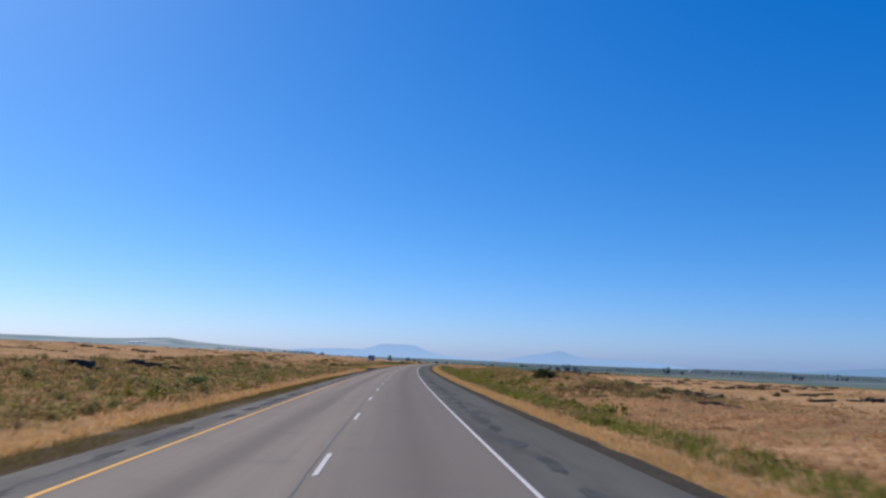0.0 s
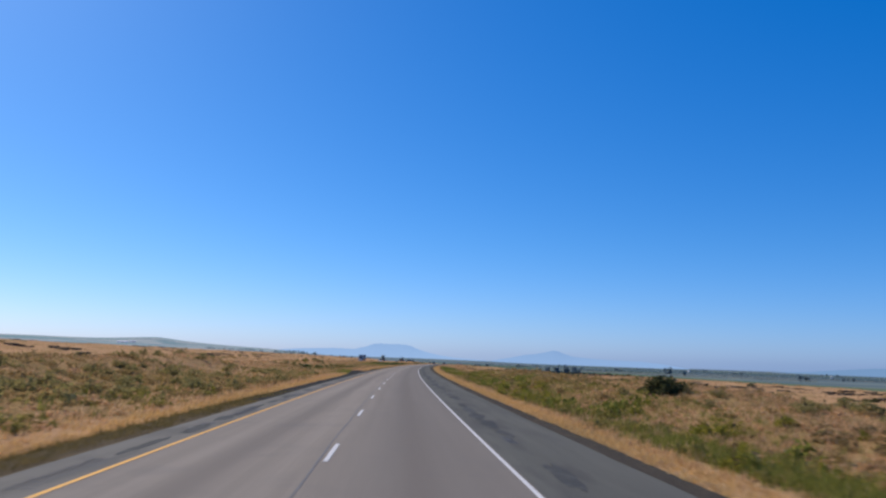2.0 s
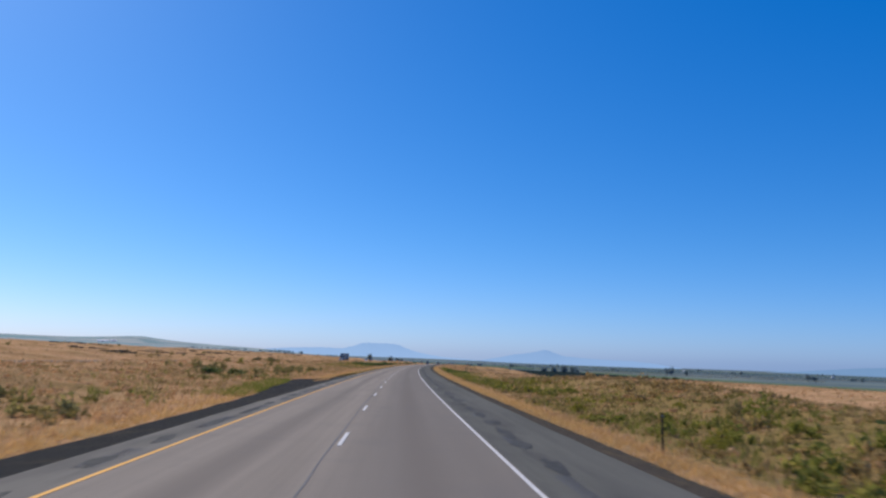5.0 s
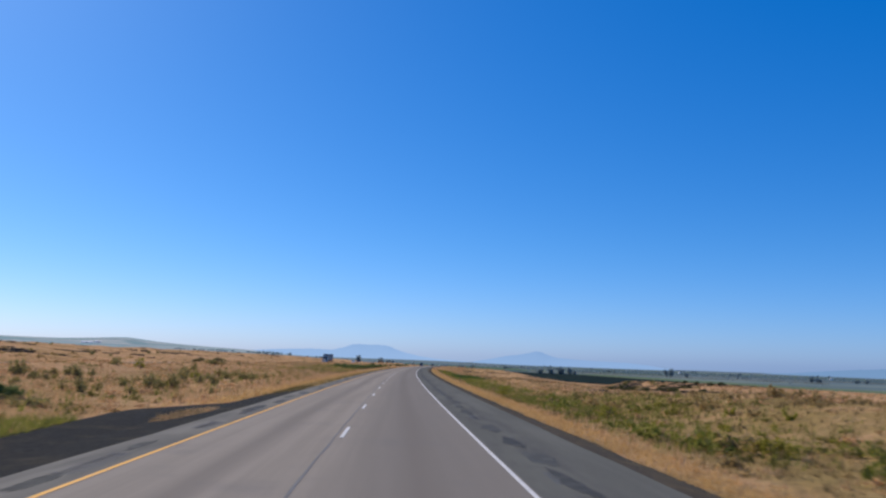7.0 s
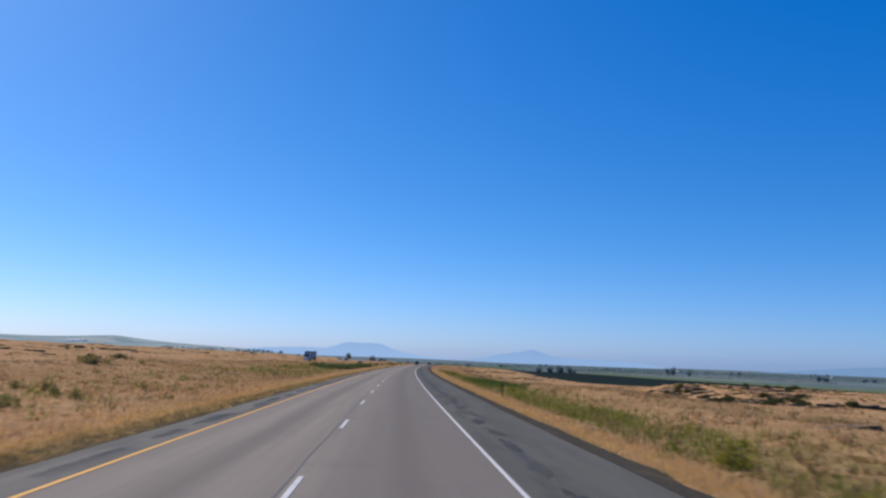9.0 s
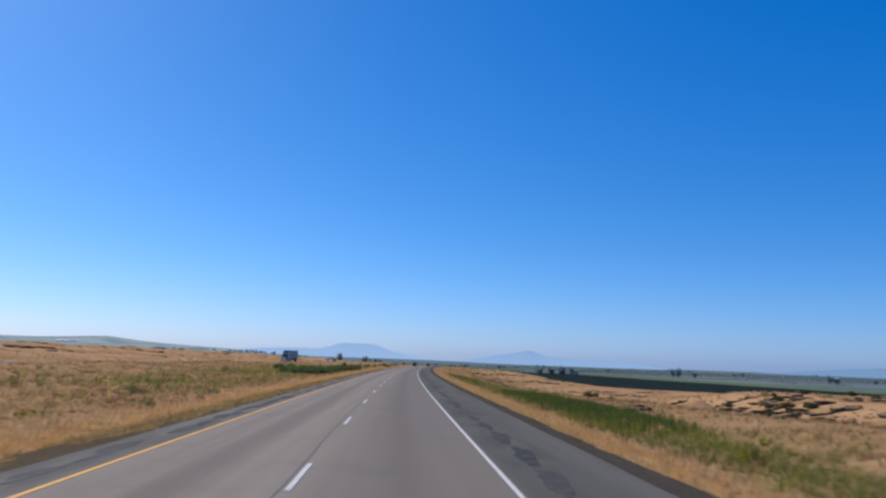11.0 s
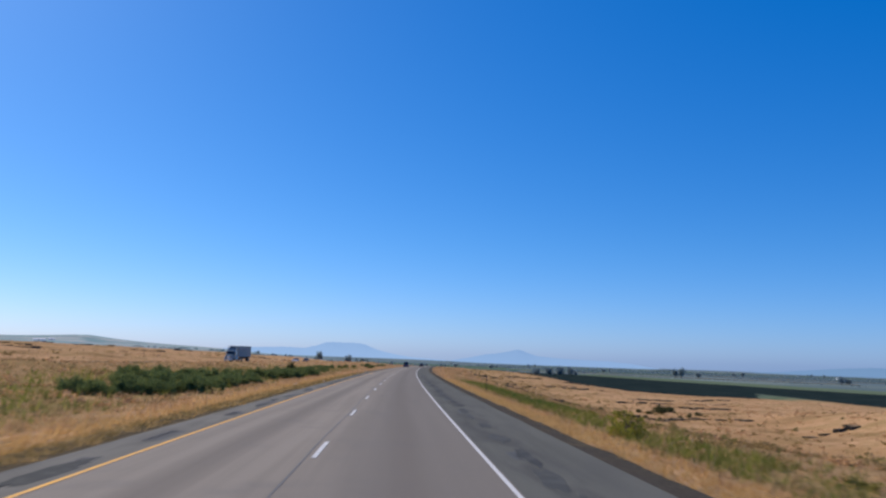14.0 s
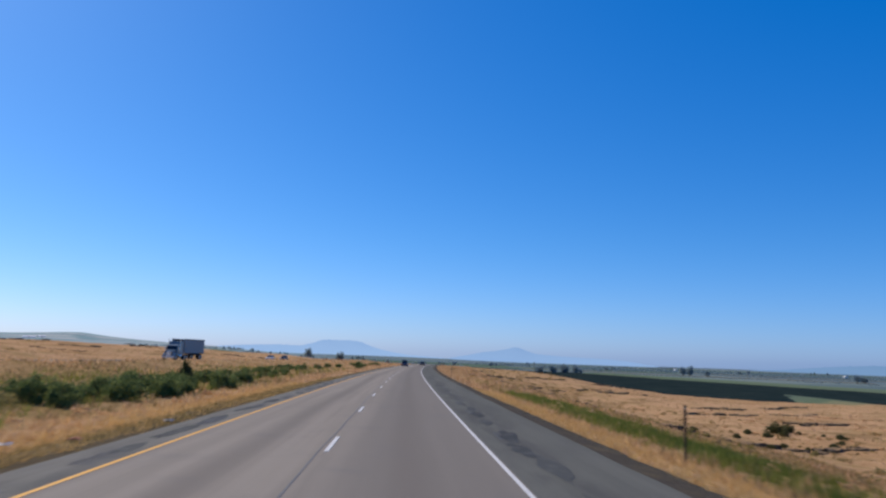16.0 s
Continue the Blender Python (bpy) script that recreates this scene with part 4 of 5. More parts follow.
blades("field_weeds_left", g, sizes(len(g), 0.15, 0.45), 6, 0.05, 0.6, WEED, "olive brown weeds beyond the opposite carriageway")
g = scatter(9000, 440, 780, 7.3, 22, straw_chance)
g = np.concatenate([g, scatter(9000, 440, 780, -6.0, -34, straw_chance)])
blades("far_roadside_grass", g, sizes(len(g), 0.3, 0.65), 4, 0.05, 0.6, STRAW, "dry grass along the far stretch of road")


# ---- shrubs and trees ----
def foliage_mesh(name, seed, clumps, leaves, leaf, material, flat=1.0, core=0.35):
    """Leaves in clumps within a unit dome (radius 1, height 1)."""
    rng = np.random.default_rng(seed)
    u = rng.normal(size=(clumps, 3))
    u /= np.linalg.norm(u, axis=1)[:, None]
    r = rng.uniform(core, 0.86, clumps) * (1 + 0.25 * rng.normal(size=clumps) * 0.5)
    c = u * r[:, None]
    c[:, 2] = np.abs(c[:, 2]) * flat + 0.10
    size = rng.uniform(0.16, 0.34, clumps)
    d = rng.normal(size=(clumps, leaves, 3))
    d /= np.linalg.norm(d, axis=2)[:, :, None]
    q = c[:, None, :] + d * size[:, None, None] * rng.uniform(0.3, 1.0, (clumps, leaves, 1))
    q = q.reshape(-1, 3)
    q[:, 2] = np.maximum(q[:, 2], 0.03)
    n = len(q)
    a = rng.normal(size=(n, 3))
    a /= np.linalg.norm(a, axis=1)[:, None]
    b = np.cross(a, rng.normal(size=(n, 3)))
    b /= np.linalg.norm(b, axis=1)[:, None]
    w = leaf * rng.uniform(0.6, 1.4, (n, 1))
    verts = np.stack([q - a * w, q + b * w * 0.45, q + a * w, q - b * w * 0.45], 1).reshape(-1, 3)
    faces = np.arange(n * 4).reshape(-1, 4)
    return raw_mesh(name, verts, faces, material)


def stems_mesh(name, seed, count, material, thick=0.05, reach=0.7):
    """Tapering stems that fork from one root."""
    rng = random.Random(seed)
    bm = bmesh.new()
    root = [bm.verts.new((thick * math.cos(a), thick * math.sin(a), -0.06)) for a in (0.3, 2.4, 4.5)]
    bm.faces.new(root[::-1])
    for _ in range(count):
        a, t = rng.uniform(0, 6.28), rng.uniform(0.1, reach)
        tip = bm.verts.new((math.cos(a) * t, math.sin(a) * t, rng.uniform(0.5, 0.85)))
        for i in range(3):
            bm.faces.new((root[i], root[(i + 1) % 3], tip))
    return finish(name, bm, material)


def brush(name, count, s0, s1, lat0, lat1, w0, w1, ratio, material, label, keep):
    """Low scrub that nobody could count: many small leafy mounds in one mesh."""
    unit = [foliage_mesh("mound", 200 + i, 9, 10, 0.15, material, 0.8, 0.2) for i in range(3)]
    shapes = []
    for me in unit:
        co = np.empty(len(me.vertices) * 3, dtype=np.float32)
        me.vertices.foreach_get("co", co)
        shapes.append(co.reshape(-1, 3))
        bpy.data.meshes.remove(me)
    out = []
    for _ in range(count):
        s, lat = random.uniform(s0, s1), random.uniform(lat0, lat1)
        if not clear(s, lat) or random.random() > keep(s, lat):
            continue
        w, a = random.uniform(w0, w1), random.uniform(0, 6.28)
        c = random.choice(shapes) * np.array([w / 2, w / 2, w * ratio * random.uniform(0.7, 1.3)])
        p = at(s, lat)
        x = c[:, 0] * math.cos(a) - c[:, 1] * math.sin(a) + p.x
        y = c[:, 0] * math.sin(a) + c[:, 1] * math.cos(a) + p.y
        out.append(np.stack([x, y, c[:, 2] + land(s, lat) - 0.03], -1))
    verts = np.concatenate(out)
    tagged(new(name, raw_mesh(name, verts, np.arange(len(verts)).reshape(-1, 4), material)), label, "scrub", kind="stuff")


brush("median_scrub", 2300, 8, 132, -34, -8.6, 0.5, 1.6, 0.42, BRUSH, "olive brown low scrub over the median", lambda s, l: min(1, max(0, (patch(s, l, 0.05, 60.0) - 0.25) * 2)))
brush("median_scrub_far", 900, 128, 352, -34, -8.6, 0.4, 1.1, 0.45, BRUSH, "sparse olive brown scrub over the median", lambda s, l: min(1, max(0, (patch(s, l, 0.05, 60.0) - 0.42) * 2.2)))
brush("roadside_scrub", 2600, 8, 260, 10, 52, 0.4, 1.2, 0.40, BRUSH, "olive brown low scrub over the roadside slope", lambda s, l: (1 - 0.93 * smooth_field(s, l)) * min(1, max(0, (patch(s, l, 0.05, 70.0) - 0.38) * 2)))
brush("olive_scrub", 1500, 50, 225, 9.8, 38, 0.4, 1.1, 0.45, OLIVE, "olive green low scrub over the roadside bank", lambda s, l: (1 - 0.93 * smooth_field(s, l)) * min(1, max(0, (patch(s, l, 0.06, 90.0) - 0.32) * 2.2)))
brush("mound_scrub", 900, 60, 78, 14.5, 26, 0.5, 1.3, 0.42, WEED, "dark brown scrub crowding a low mound", lambda s, l: math.exp(-((s - 69) / 5.5) ** 2 - ((l - 20.5) / 3.6) ** 2))
brush("roadside_green", 220, 18, 108, 10.3, 13.6, 0.5, 1.3, 0.42, OLIVE, "soft olive green weeds in a band along the verge", lambda s, l: min(1, max(0, (patch(s, l, 0.12, 96.0) - 0.3) * 3)))
brush("green_clumps", 420, 30, 225, 10.6, 22, 0.9, 2.3, 0.40, LUSH, "soft green clumps of tall weeds along the slope", lambda s, l: (1 - 0.93 * smooth_field(s, l)) * smooth(21, 13, l) * min(1, max(0, (patch(s, l, 0.07, 95.0) - 0.36) * 3)))
brush("golden_clumps", 620, 40, 225, 12, 36, 0.8, 2.0, 0.5, BRUSH, "golden brown clumps of dry weeds over the bank", lambda s, l: (1 - 0.93 * smooth_field(s, l)) * min(1, max(0, (patch(s, l, 0.08, 97.0) - 0.38) * 3)))
brush("roadside_scrub_far", 700, 300, 520, 14, 70, 0.4, 1.2, 0.4, BRUSH, "sparse olive scrub over the lower field", lambda s, l: min(1, max(0, (patch(s, l, 0.05, 70.0) - 0.5) * 2)))
brush("slope_clumps", 520, 335, 480, 13, 46, 0.6, 1.7, 0.36, OLIVE, "olive clumps of weeds on the falling slope", lambda s, l: smooth(46, 16, l) * min(1, max(0, (patch(s, l, 0.08, 99.0) - 0.36) * 3)))
brush("slope_scrub", 800, 335, 500, 14, 60, 0.5, 1.6, 0.34, BRUSH, "brown scrub on the falling slope", lambda s, l: min(1, max(0, (patch(s, l, 0.07, 101.0) - 0.38) * 3)))
brush("rise_scrub", 620, 510, 720, 11, 54, 0.7, 2.2, 0.34, BRUSH, "brown scrub over the rise beside the far road", lambda s, l: min(1, max(0, (patch(s, l, 0.05, 75.0) - 0.34) * 3)))
brush("green_scrub", 700, 20, 300, 9.4, 19, 0.4, 1.1, 0.5, BROOM, "yellow-green low scrub along the ditch", lambda s, l: (1 - 0.93 * smooth_field(s, l)) * green_at(s, l) * min(1, max(0, (patch(s, l, 0.08, 80.0) - 0.4) * 2.5)))
brush("field_scrub_left", 3200, 60, 640, -230, -52, 0.8, 2.6, 0.28, BRUSH, "brown low scrub in long drifts over the far field", lambda s, l: min(1, max(0, (0.5 + 0.5 * noise.noise((s * 0.012, l * 0.045, 7.0)) + 0.25 * noise.noise((s * 0.05, l * 0.12, 3.0)) - 0.56) * 4)))
brush("field_scrub_right", 900, 120, 620, 40, 160, 0.8, 2.4, 0.28, BRUSH, "brown low scrub in long drifts over the lower field", lambda s, l: min(1, max(0, (0.5 + 0.5 * noise.noise((s * 0.015, l * 0.045, 17.0)) + 0.25 * noise.noise((s * 0.05, l * 0.12, 13.0)) - 0.58) * 4)))
brush("hollow_scrub", 1500, 285, 480, 18, 110, 0.4, 1.3, 0.32, BRUSH, "tawny brown scrub round the lava hollow", lambda s, l: min(1, max(0, (patch(s, l, 0.05, 73.0) - 0.34) * 2.4)))


def tussock_chance(s, lat):
    return min(1, max(0, (patch(s, lat, 0.12, 44.0) - 0.3) * 2))


brush("straw_tussocks_left", 3600, 8, 420, -35, -8.2, 0.5, 1.3, 0.34, STRAW, "tawny tussocks of dry bunch grass in the median", tussock_chance)
brush("straw_tussocks_right", 3000, 8, 430, 11, 48, 0.5, 1.3, 0.32, STRAW, "tawny tussocks of dry bunch grass on the slope", tussock_chance)
brush("slope_tussocks", 1300, 12, 115, 13, 50, 0.5, 1.4, 0.28, STRAW, "soft tawny bunch grass over the first slope", lambda s, l: 0.9)
brush("field_tussocks_right", 3400, 240, 540, 46, 130, 0.5, 1.6, 0.30, STRAW, "tawny tussocks of dry bunch grass over the lower field", tussock_chance)
brush("lip_clumps", 420, 8, 135, -13, -8.5, 0.4, 1.1, 0.48, OLIVE, "olive weeds crowding the straw edge of the median", lambda s, l: min(1, max(0, (patch(s, l, 0.14, 93.0) - 0.32) * 3)))
brush("median_clumps", 540, 14, 160, -33, -9.2, 0.9, 2.1, 0.42, SAGE, "grey-olive clumps of weeds crowding the near median", lambda s, l: min(1, max(0, (patch(s, l, 0.10, 91.0) - 0.38) * 3)))
brush("olive_tussocks_left", 1100, 8, 430, -33, -8.8, 0.5, 1.3, 0.38, OLIVE, "olive green tussocks scattered through the median", lambda s, l: (1 - 0.6 * smooth(240, 290, s)) * min(1, max(0, (patch(s, l, 0.05, 61.0) - 0.42) * 3)))
g = np.array([(*at(s, l)[:2], land(s, l) + 0.03) for s, l in ((random.uniform(160, 190), random.uniform(-11.0, -7.6)) for _ in range(2600)) if apron(s) - 2.2 * (0.5 + patch(s, l, 0.2, 11.0)) < l < apron(s) + 0.2])
blades("turnaround_weeds", g, sizes(len(g), 0.15, 0.42), 7, 0.016, 0.8, LUSH, "olive green weeds along the edge of the millings")


g = np.array([(*at(s, l)[:2], land(s, l) + 0.03) for s, l in ((random.uniform(187, 199), random.uniform(-8.4, -5.5)) for _ in range(2200)) if ((s - 194) / 4.0) ** 2 + ((l + 6.7) / 0.6) ** 2 < 1])
blades("turnaround_straw", g, sizes(len(g), 0.1, 0.26), 7, 0.016, 0.8, STRAW, "dry grass on an island in the turnaround")
g = g[::3]
blades("island_weeds", g, sizes(len(g), 0.1, 0.3), 7, 0.016, 0.8, WEED, "olive weeds on an island in the turnaround")


KINDS = {
    "sage": ("sagebrush", [foliage_mesh("foliage", 10 + i, 22, 26, 0.068, SAGE, 0.8) for i in range(3)], "grey-olive sagebrush in dry grass", "shrub"),
    "willow": ("bush", [foliage_mesh("foliage", 30 + i, 56, 60, 0.055, GREENLEAF, 0.9) for i in range(4)], "dense dark green bush in the median", "bush"),
    "broom": ("rabbitbrush", [foliage_mesh("foliage", 50 + i, 26, 40, 0.050, BROOM, 0.85) for i in range(3)], "yellow-green rabbitbrush beside the gravel verge", "shrub"),
    "dark": ("juniper_shrub", [foliage_mesh("foliage", 70 + i, 60, 50, 0.062, DARKLEAF, 0.85) for i in range(2)], "dark spreading shrub standing in dry grass", "shrub"),
}
STEMS = [stems_mesh("woody_stem", 5 + i, 7, BARK) for i in range(3)]


def shrub(kind, s, lat, wide, high):
    name, meshes, label, category = KINDS[kind]
    o = at(s, lat)
    o.z = land(s, lat)
    root = new(name)
    tagged(root, label, category, group=name + " clumps")
    root.matrix_world = Matrix.Translation(o) @ Matrix.Rotation(random.uniform(0, 6.28), 4, "Z") @ Matrix.Diagonal((wide / 2, wide / 2 * random.uniform(0.8, 1.1), high, 1))
    for nm, me in (("foliage", random.choice(meshes)), ("woody_stem", random.choice(STEMS))):
        ob = new(nm, me)
        ob.parent = root


def stand(kind, places):
    for s, lat, wide, high in places:
        shrub(kind, s, lat, wide, high)


# dark shrubs that stand out singly
stand("dark", [(100.5, 20.5, 4.2, 1.55), (478.8, 53.2, 3.6, 1.6), (481, 55.8, 2.6, 1.3), (424.5, -12.6, 1, 2), (427, -13.4, 1.5, 1.7),
    (236, 88, 3.2, 1.4), (303, -36, 4, 1.3), (306, -33.5, 3, 1)])
# yellow-green rabbitbrush along both verges
stand("broom", [(77, 14.2, 2.6, 0.9), (67, 10.6, 1.3, 0.85), (57, 10.3, 1, 0.7), (117.5, 12.9, 2, 1), (126, 13.8, 1.8, 0.9),
    (109, 13.5, 1.6, 0.8), (121, 15.5, 2, 0.9), (187, 13.3, 2.2, 1.1), (190, 12.4, 1.4, 0.8), (204, 12.8, 2, 0.9),
    (231, 10.9, 1.9, 0.95), (357, 11, 2.6, 1.15), (360, 11.8, 1.6, 0.8), (80, 16.2, 2.4, 0.6), (143, 12.5, 1.4, 0.7),
    (50.2, -8.9, 1.2, 0.75), (60.6, -8.7, 0.9, 0.6), (40, -11.4, 0.8, 0.75), (39.7, -12.4, 0.9, 0.8),
    (40.5, -10.6, 1.6, 0.6), (89.2, -8.9, 0.9, 0.6), (239, -18.7, 1.9, 1), (246.7, -26.8, 1.8, 1.2)])
# sagebrush of the roadside and the median
stand("sage", [(30.6, -9.8, 0.7, 0.75), (59.3, -9.4, 1.2, 0.7), (61, 20, 3.4, 0.7), (61.6, 17, 3, 0.6), (64, 22.4, 3, 0.7),
    (67, -12.4, 2.2, 0.8), (96, 22.5, 1.8, 0.8), (102.9, 18.2, 1.5, 0.85), (106.7, -22.6, 2, 1), (107.5, -10.6, 1.5, 0.7),
    (119.5, -20.2, 2.6, 1.5), (121.2, -18.7, 2.4, 1.2), (124, -17.3, 1.8, 0.9), (137, -29.3, 1.6, 1.1),
    (140.8, -20.3, 2.2, 1.1), (143.7, -24.3, 1.8, 1.1), (145.6, -30.5, 2, 1.2), (149.7, -28.9, 2.8, 1.2)])
stand("sage", [(188.5, -17, 2.2, 0.6), (191, -15.2, 2, 0.5), (195.8, -13.6, 2.4, 0.6), (196.6, -15.4, 2.4, 0.5),
    (226.4, -14.8, 1.3, 1.1), (230.6, -17.5, 1.5, 1.3), (239, -13.3, 2.2, 0.7), (240.5, -13.8, 1.8, 0.6),
    (289, -29.7, 5, 1.3), (291.2, -9.3, 1.1, 0.6), (297.1, -8.6, 0.7, 0.45), (301.5, -13.6, 2.6, 0.6),
    (303.2, -9.6, 1.8, 0.5), (318.9, -18.6, 4, 0.6), (332.4, -12, 1.2, 0.6), (356.7, -21.5, 1.8, 0.9),
    (358.7, -19, 1.6, 0.7), (360.7, -22.5, 1.5, 0.9)])
# the first and foremost green bushes of the median
stand("willow", [(56.5, -13.6, 2.6, 0.8), (197.3, -18.6, 3, 0.8), (199, -16.5, 2.2, 0.7), (377.6, -10.6, 1.7, 0.85),
    (377.2, -16.4, 2.4, 1), (382.4, -15.4, 2.6, 1.05), (385.2, -14.4, 2.2, 1), (388, -12.1, 2.2, 1.05),
    (393.4, -11.2, 2, 1), (398.5, -14.6, 2.4, 1.1), (405, -11.6, 1.8, 1.15), (406.2, -13.4, 2.6, 1.25),
    (410.5, -11.4, 2.3, 1.2), (414, -10.5, 2.2, 1.2), (416.5, -13, 2.8, 1.3), (424.5, -10.2, 2.3, 1.2),
    (432, -13.1, 3, 1.2), (420.5, -12.4, 2.4, 1.2)])


def shrubs(kind, count, s0, s1, lat0, lat1, w0, w1, ratio, keep=None):
    n = tries = 0
    while n < count and tries < count * 30:
        tries += 1
        s, lat = random.uniform(s0, s1), random.uniform(lat0, lat1)
        if not clear(s, lat) or (keep and random.random() > keep(s, lat)):
            continue
        w = random.uniform(w0, w1)
        shrub(kind, s, lat, w, w * ratio * random.uniform(0.8, 1.25))
        n += 1


def hedge(s, lat):
    """The bushes of the median stand in a long uneven belt: a dense thicket first, then single clumps."""
    front = table([(362, -14.5), (368, -12.8), (376, -10.4), (393, -10.4), (399, -12), (405, -11.2), (415, -10.4), (426, -10.2), (436, -10.8), (470, -12.6), (490, -15), (520, -16)], s)
    depth = table([(362, 2), (370, 4), (378, 6), (386, 10), (391, 11), (394, 7), (402, 4.5), (430, 5), (470, 5), (520, 4)], s)
    return 1.0 if front - depth < lat < front and patch(s, lat, 0.16, 21.0) > 0.40 - 0.09 * smooth(388, 396, s) else 0.0


shrubs("willow", 84, 367, 395, -23, -10, 0.9, 2.2, 0.46, hedge)
shrubs("willow", 88, 394, 520, -21, -10, 0.8, 2.1, 0.5, hedge)
shrubs("sage", 26, 372, 440, -19, -9.4, 0.6, 1.4, 0.5)
shrubs("willow", 20, 520, 640, -20, -9.5, 1.2, 2.4, 0.5)
shrubs("sage", 75, 14, 122, -34, -9.2, 0.9, 2.3, 0.55, lambda s, l: patch(s, l, 0.06, 33.0))
shrubs("sage", 30, 205, 258, -29, -13, 0.7, 1.7, 0.8)
shrubs("sage", 10, 205, 256, -28, -13, 0.8, 1.5, 0.85)
shrubs("sage", 18, 112, 345, -34, -8.8, 0.5, 1.2, 0.65, lambda s, l: patch(s, l, 0.06, 33.0))
shrubs("sage", 34, 20, 200, 11, 60, 0.6, 1.5, 0.65, lambda s, l: 1 - 0.9 * smooth_field(s, l))
shrubs("sage", 28, 200, 470, 12, 80, 0.5, 1.4, 0.6)
shrubs("dark", 24, 294, 328, 36, 60, 1.2, 2.8, 0.34)
shrubs("sage", 26, 305, 350, 26, 66, 0.9, 2.2, 0.4)
shrubs("dark", 42, 334, 400, 42, 66, 1.0, 2.6, 0.3, lambda s, l: smooth(9, 3, abs(l - 42 - (s - 334) * 0.35)))
shrubs("dark", 9, 372, 405, 58, 105, 1.2, 3.0, 0.36)
shrubs("sage", 14, 365, 410, 55, 108, 1.0, 2.4, 0.36)
shrubs("dark", 14, 452, 478, 40, 62, 0.8, 1.8, 0.45)
shrubs("dark", 7, 82, 98, 28, 40, 1.2, 2.6, 0.3)
shrubs("sage", 16, 80, 100, 22, 40, 1.2, 2.6, 0.36)
shrubs("dark", 12, 120, 160, 63, 80, 1.0, 2.4, 0.28)
shrubs("broom", 30, 30, 300, 9.6, 19, 0.6, 1.5, 0.55, green_at)
shrubs("sage", 22, 60, 420, -130, -52, 0.8, 2.0, 0.6)


def tree_meshes(seed):
    bm = bmesh.new()
    rng = random.Random(seed)
    cyl(bm, (0, 0, 0.22), 0.045, 0.5, "z", 7, 0.03)
    for _ in range(5):
        a = rng.uniform(0, 6.28)
        top = Vector((math.cos(a) * 0.28, math.sin(a) * 0.28, rng.uniform(0.55, 0.8)))
        low = Vector((0, 0, rng.uniform(0.25, 0.42)))
        d = top - low
        bmesh.ops.create_cone(bm, cap_ends=True, segments=5, radius1=0.022, radius2=0.008, depth=d.length,
                              matrix=Matrix.Translation(low + d / 2) @ d.to_track_quat("Z", "Y").to_matrix().to_4x4())
    trunk = finish("trunk", bm, BARK)
    crown = foliage_mesh("crown", seed + 90, 40, 34, 0.085, TREELEAF, 1.0, 0.2)
    co = np.empty(len(crown.vertices) * 3, dtype=np.float32)
    crown.vertices.foreach_get("co", co)
    co = co.reshape(-1, 3) * np.array([0.46, 0.46, 0.78]) + np.array([0, 0, 0.20])
    crown.vertices.foreach_set("co", co.ravel())
    return trunk, crown


TREES = [tree_meshes(i) for i in range(3)]


def tree_belt(az0, d0, az1, d1, high, count):
    """A far line of trees too small to tell apart: uneven leafy clumps in one mesh."""
    unit = foliage_mesh("clump", 400 + count, 10, 10, 0.16, TREELEAF, 0.9, 0.2)
    co = np.empty(len(unit.vertices) * 3, dtype=np.float32)
    unit.vertices.foreach_get("co", co)
    co = co.reshape(-1, 3)
    bpy.data.meshes.remove(unit)
    out = []
    for i in range(count):
        u = random.random()
        a, d = radians(az0 + (az1 - az0) * u), (d0 + (d1 - d0) * u) * random.uniform(0.985, 1.015)
        x, y = d * math.sin(a), 200 + d * math.cos(a)
        w = high * random.uniform(0.5, 1.3)
        out.append(co * np.array([w * random.uniform(0.7, 1.6), w, high * random.uniform(0.4, 1.1)]) + np.array([x, y, far_z(x, y) - 0.2]))
    verts = np.concatenate(out)
    tagged(new("tree_belt", raw_mesh("tree_belt", verts, np.arange(len(verts)).reshape(-1, 4), TREELEAF)),
           "hazy dark green line of trees across the valley", "trees", kind="stuff")


for row in [(-9, 2600, -4, 2300, 7, 40), (-3, 1950, 3, 1850, 5.5, 40), (3, 1550, 9, 1480, 4.5, 34), (8, 2200, 16, 2100, 6, 50), (14, 1650, 20, 1560, 4.5, 35),
            (18, 2600, 28, 2400, 6, 60), (27, 1500, 33, 1500, 4, 30), (30, 2800, 42, 2600, 7, 60), (22, 1900, 30, 1800, 4.5, 40), (-14, 3000, -9.5, 2900, 8, 34), (4, 1250, 13, 1330, 3.2, 46), (12, 1900, 26, 1750, 4, 70), (20, 1350, 34, 1250, 3, 60), (30, 2000, 44, 1800, 4.5, 60), (10, 3300, 30, 3000, 8, 70)]:
    tree_belt(*row)


def tree(x, y, z, high, wide=1.0):
    root = new("tree")
    tagged(root, "leafy dark green tree on the far valley farmland", "tree", group="valley trees")
    root.matrix_world = Matrix.Translation((x, y, z)) @ Matrix.Rotation(random.uniform(0, 6.28), 4, "Z") @ Matrix.Diagonal((high * wide, high * wide, high, 1))
    for nm, me in zip(("trunk", "crown"), random.choice(TREES)):
        ob = new(nm, me)
        ob.parent = root


for s, lat, h, w in [(857, -81, 6.5, 1.2), (866, -62, 6.5, 1.2), (905, -34, 5.5, 1.0), (935, -17, 5, 1.2), (942, -22, 5.5, 1.2), (950, -12, 5, 1.2), (960, 12, 4.5, 1.2), (985, 17, 4.5, 1.2),
                     (880, -120, 5, 1.2), (990, 60, 6, 1.2), (1010, 85, 6, 1.3), (930, 75, 4.0, 1.3)]:
    p = at(s, lat)
    tree(p.x, p.y, land(s, lat), h, w)
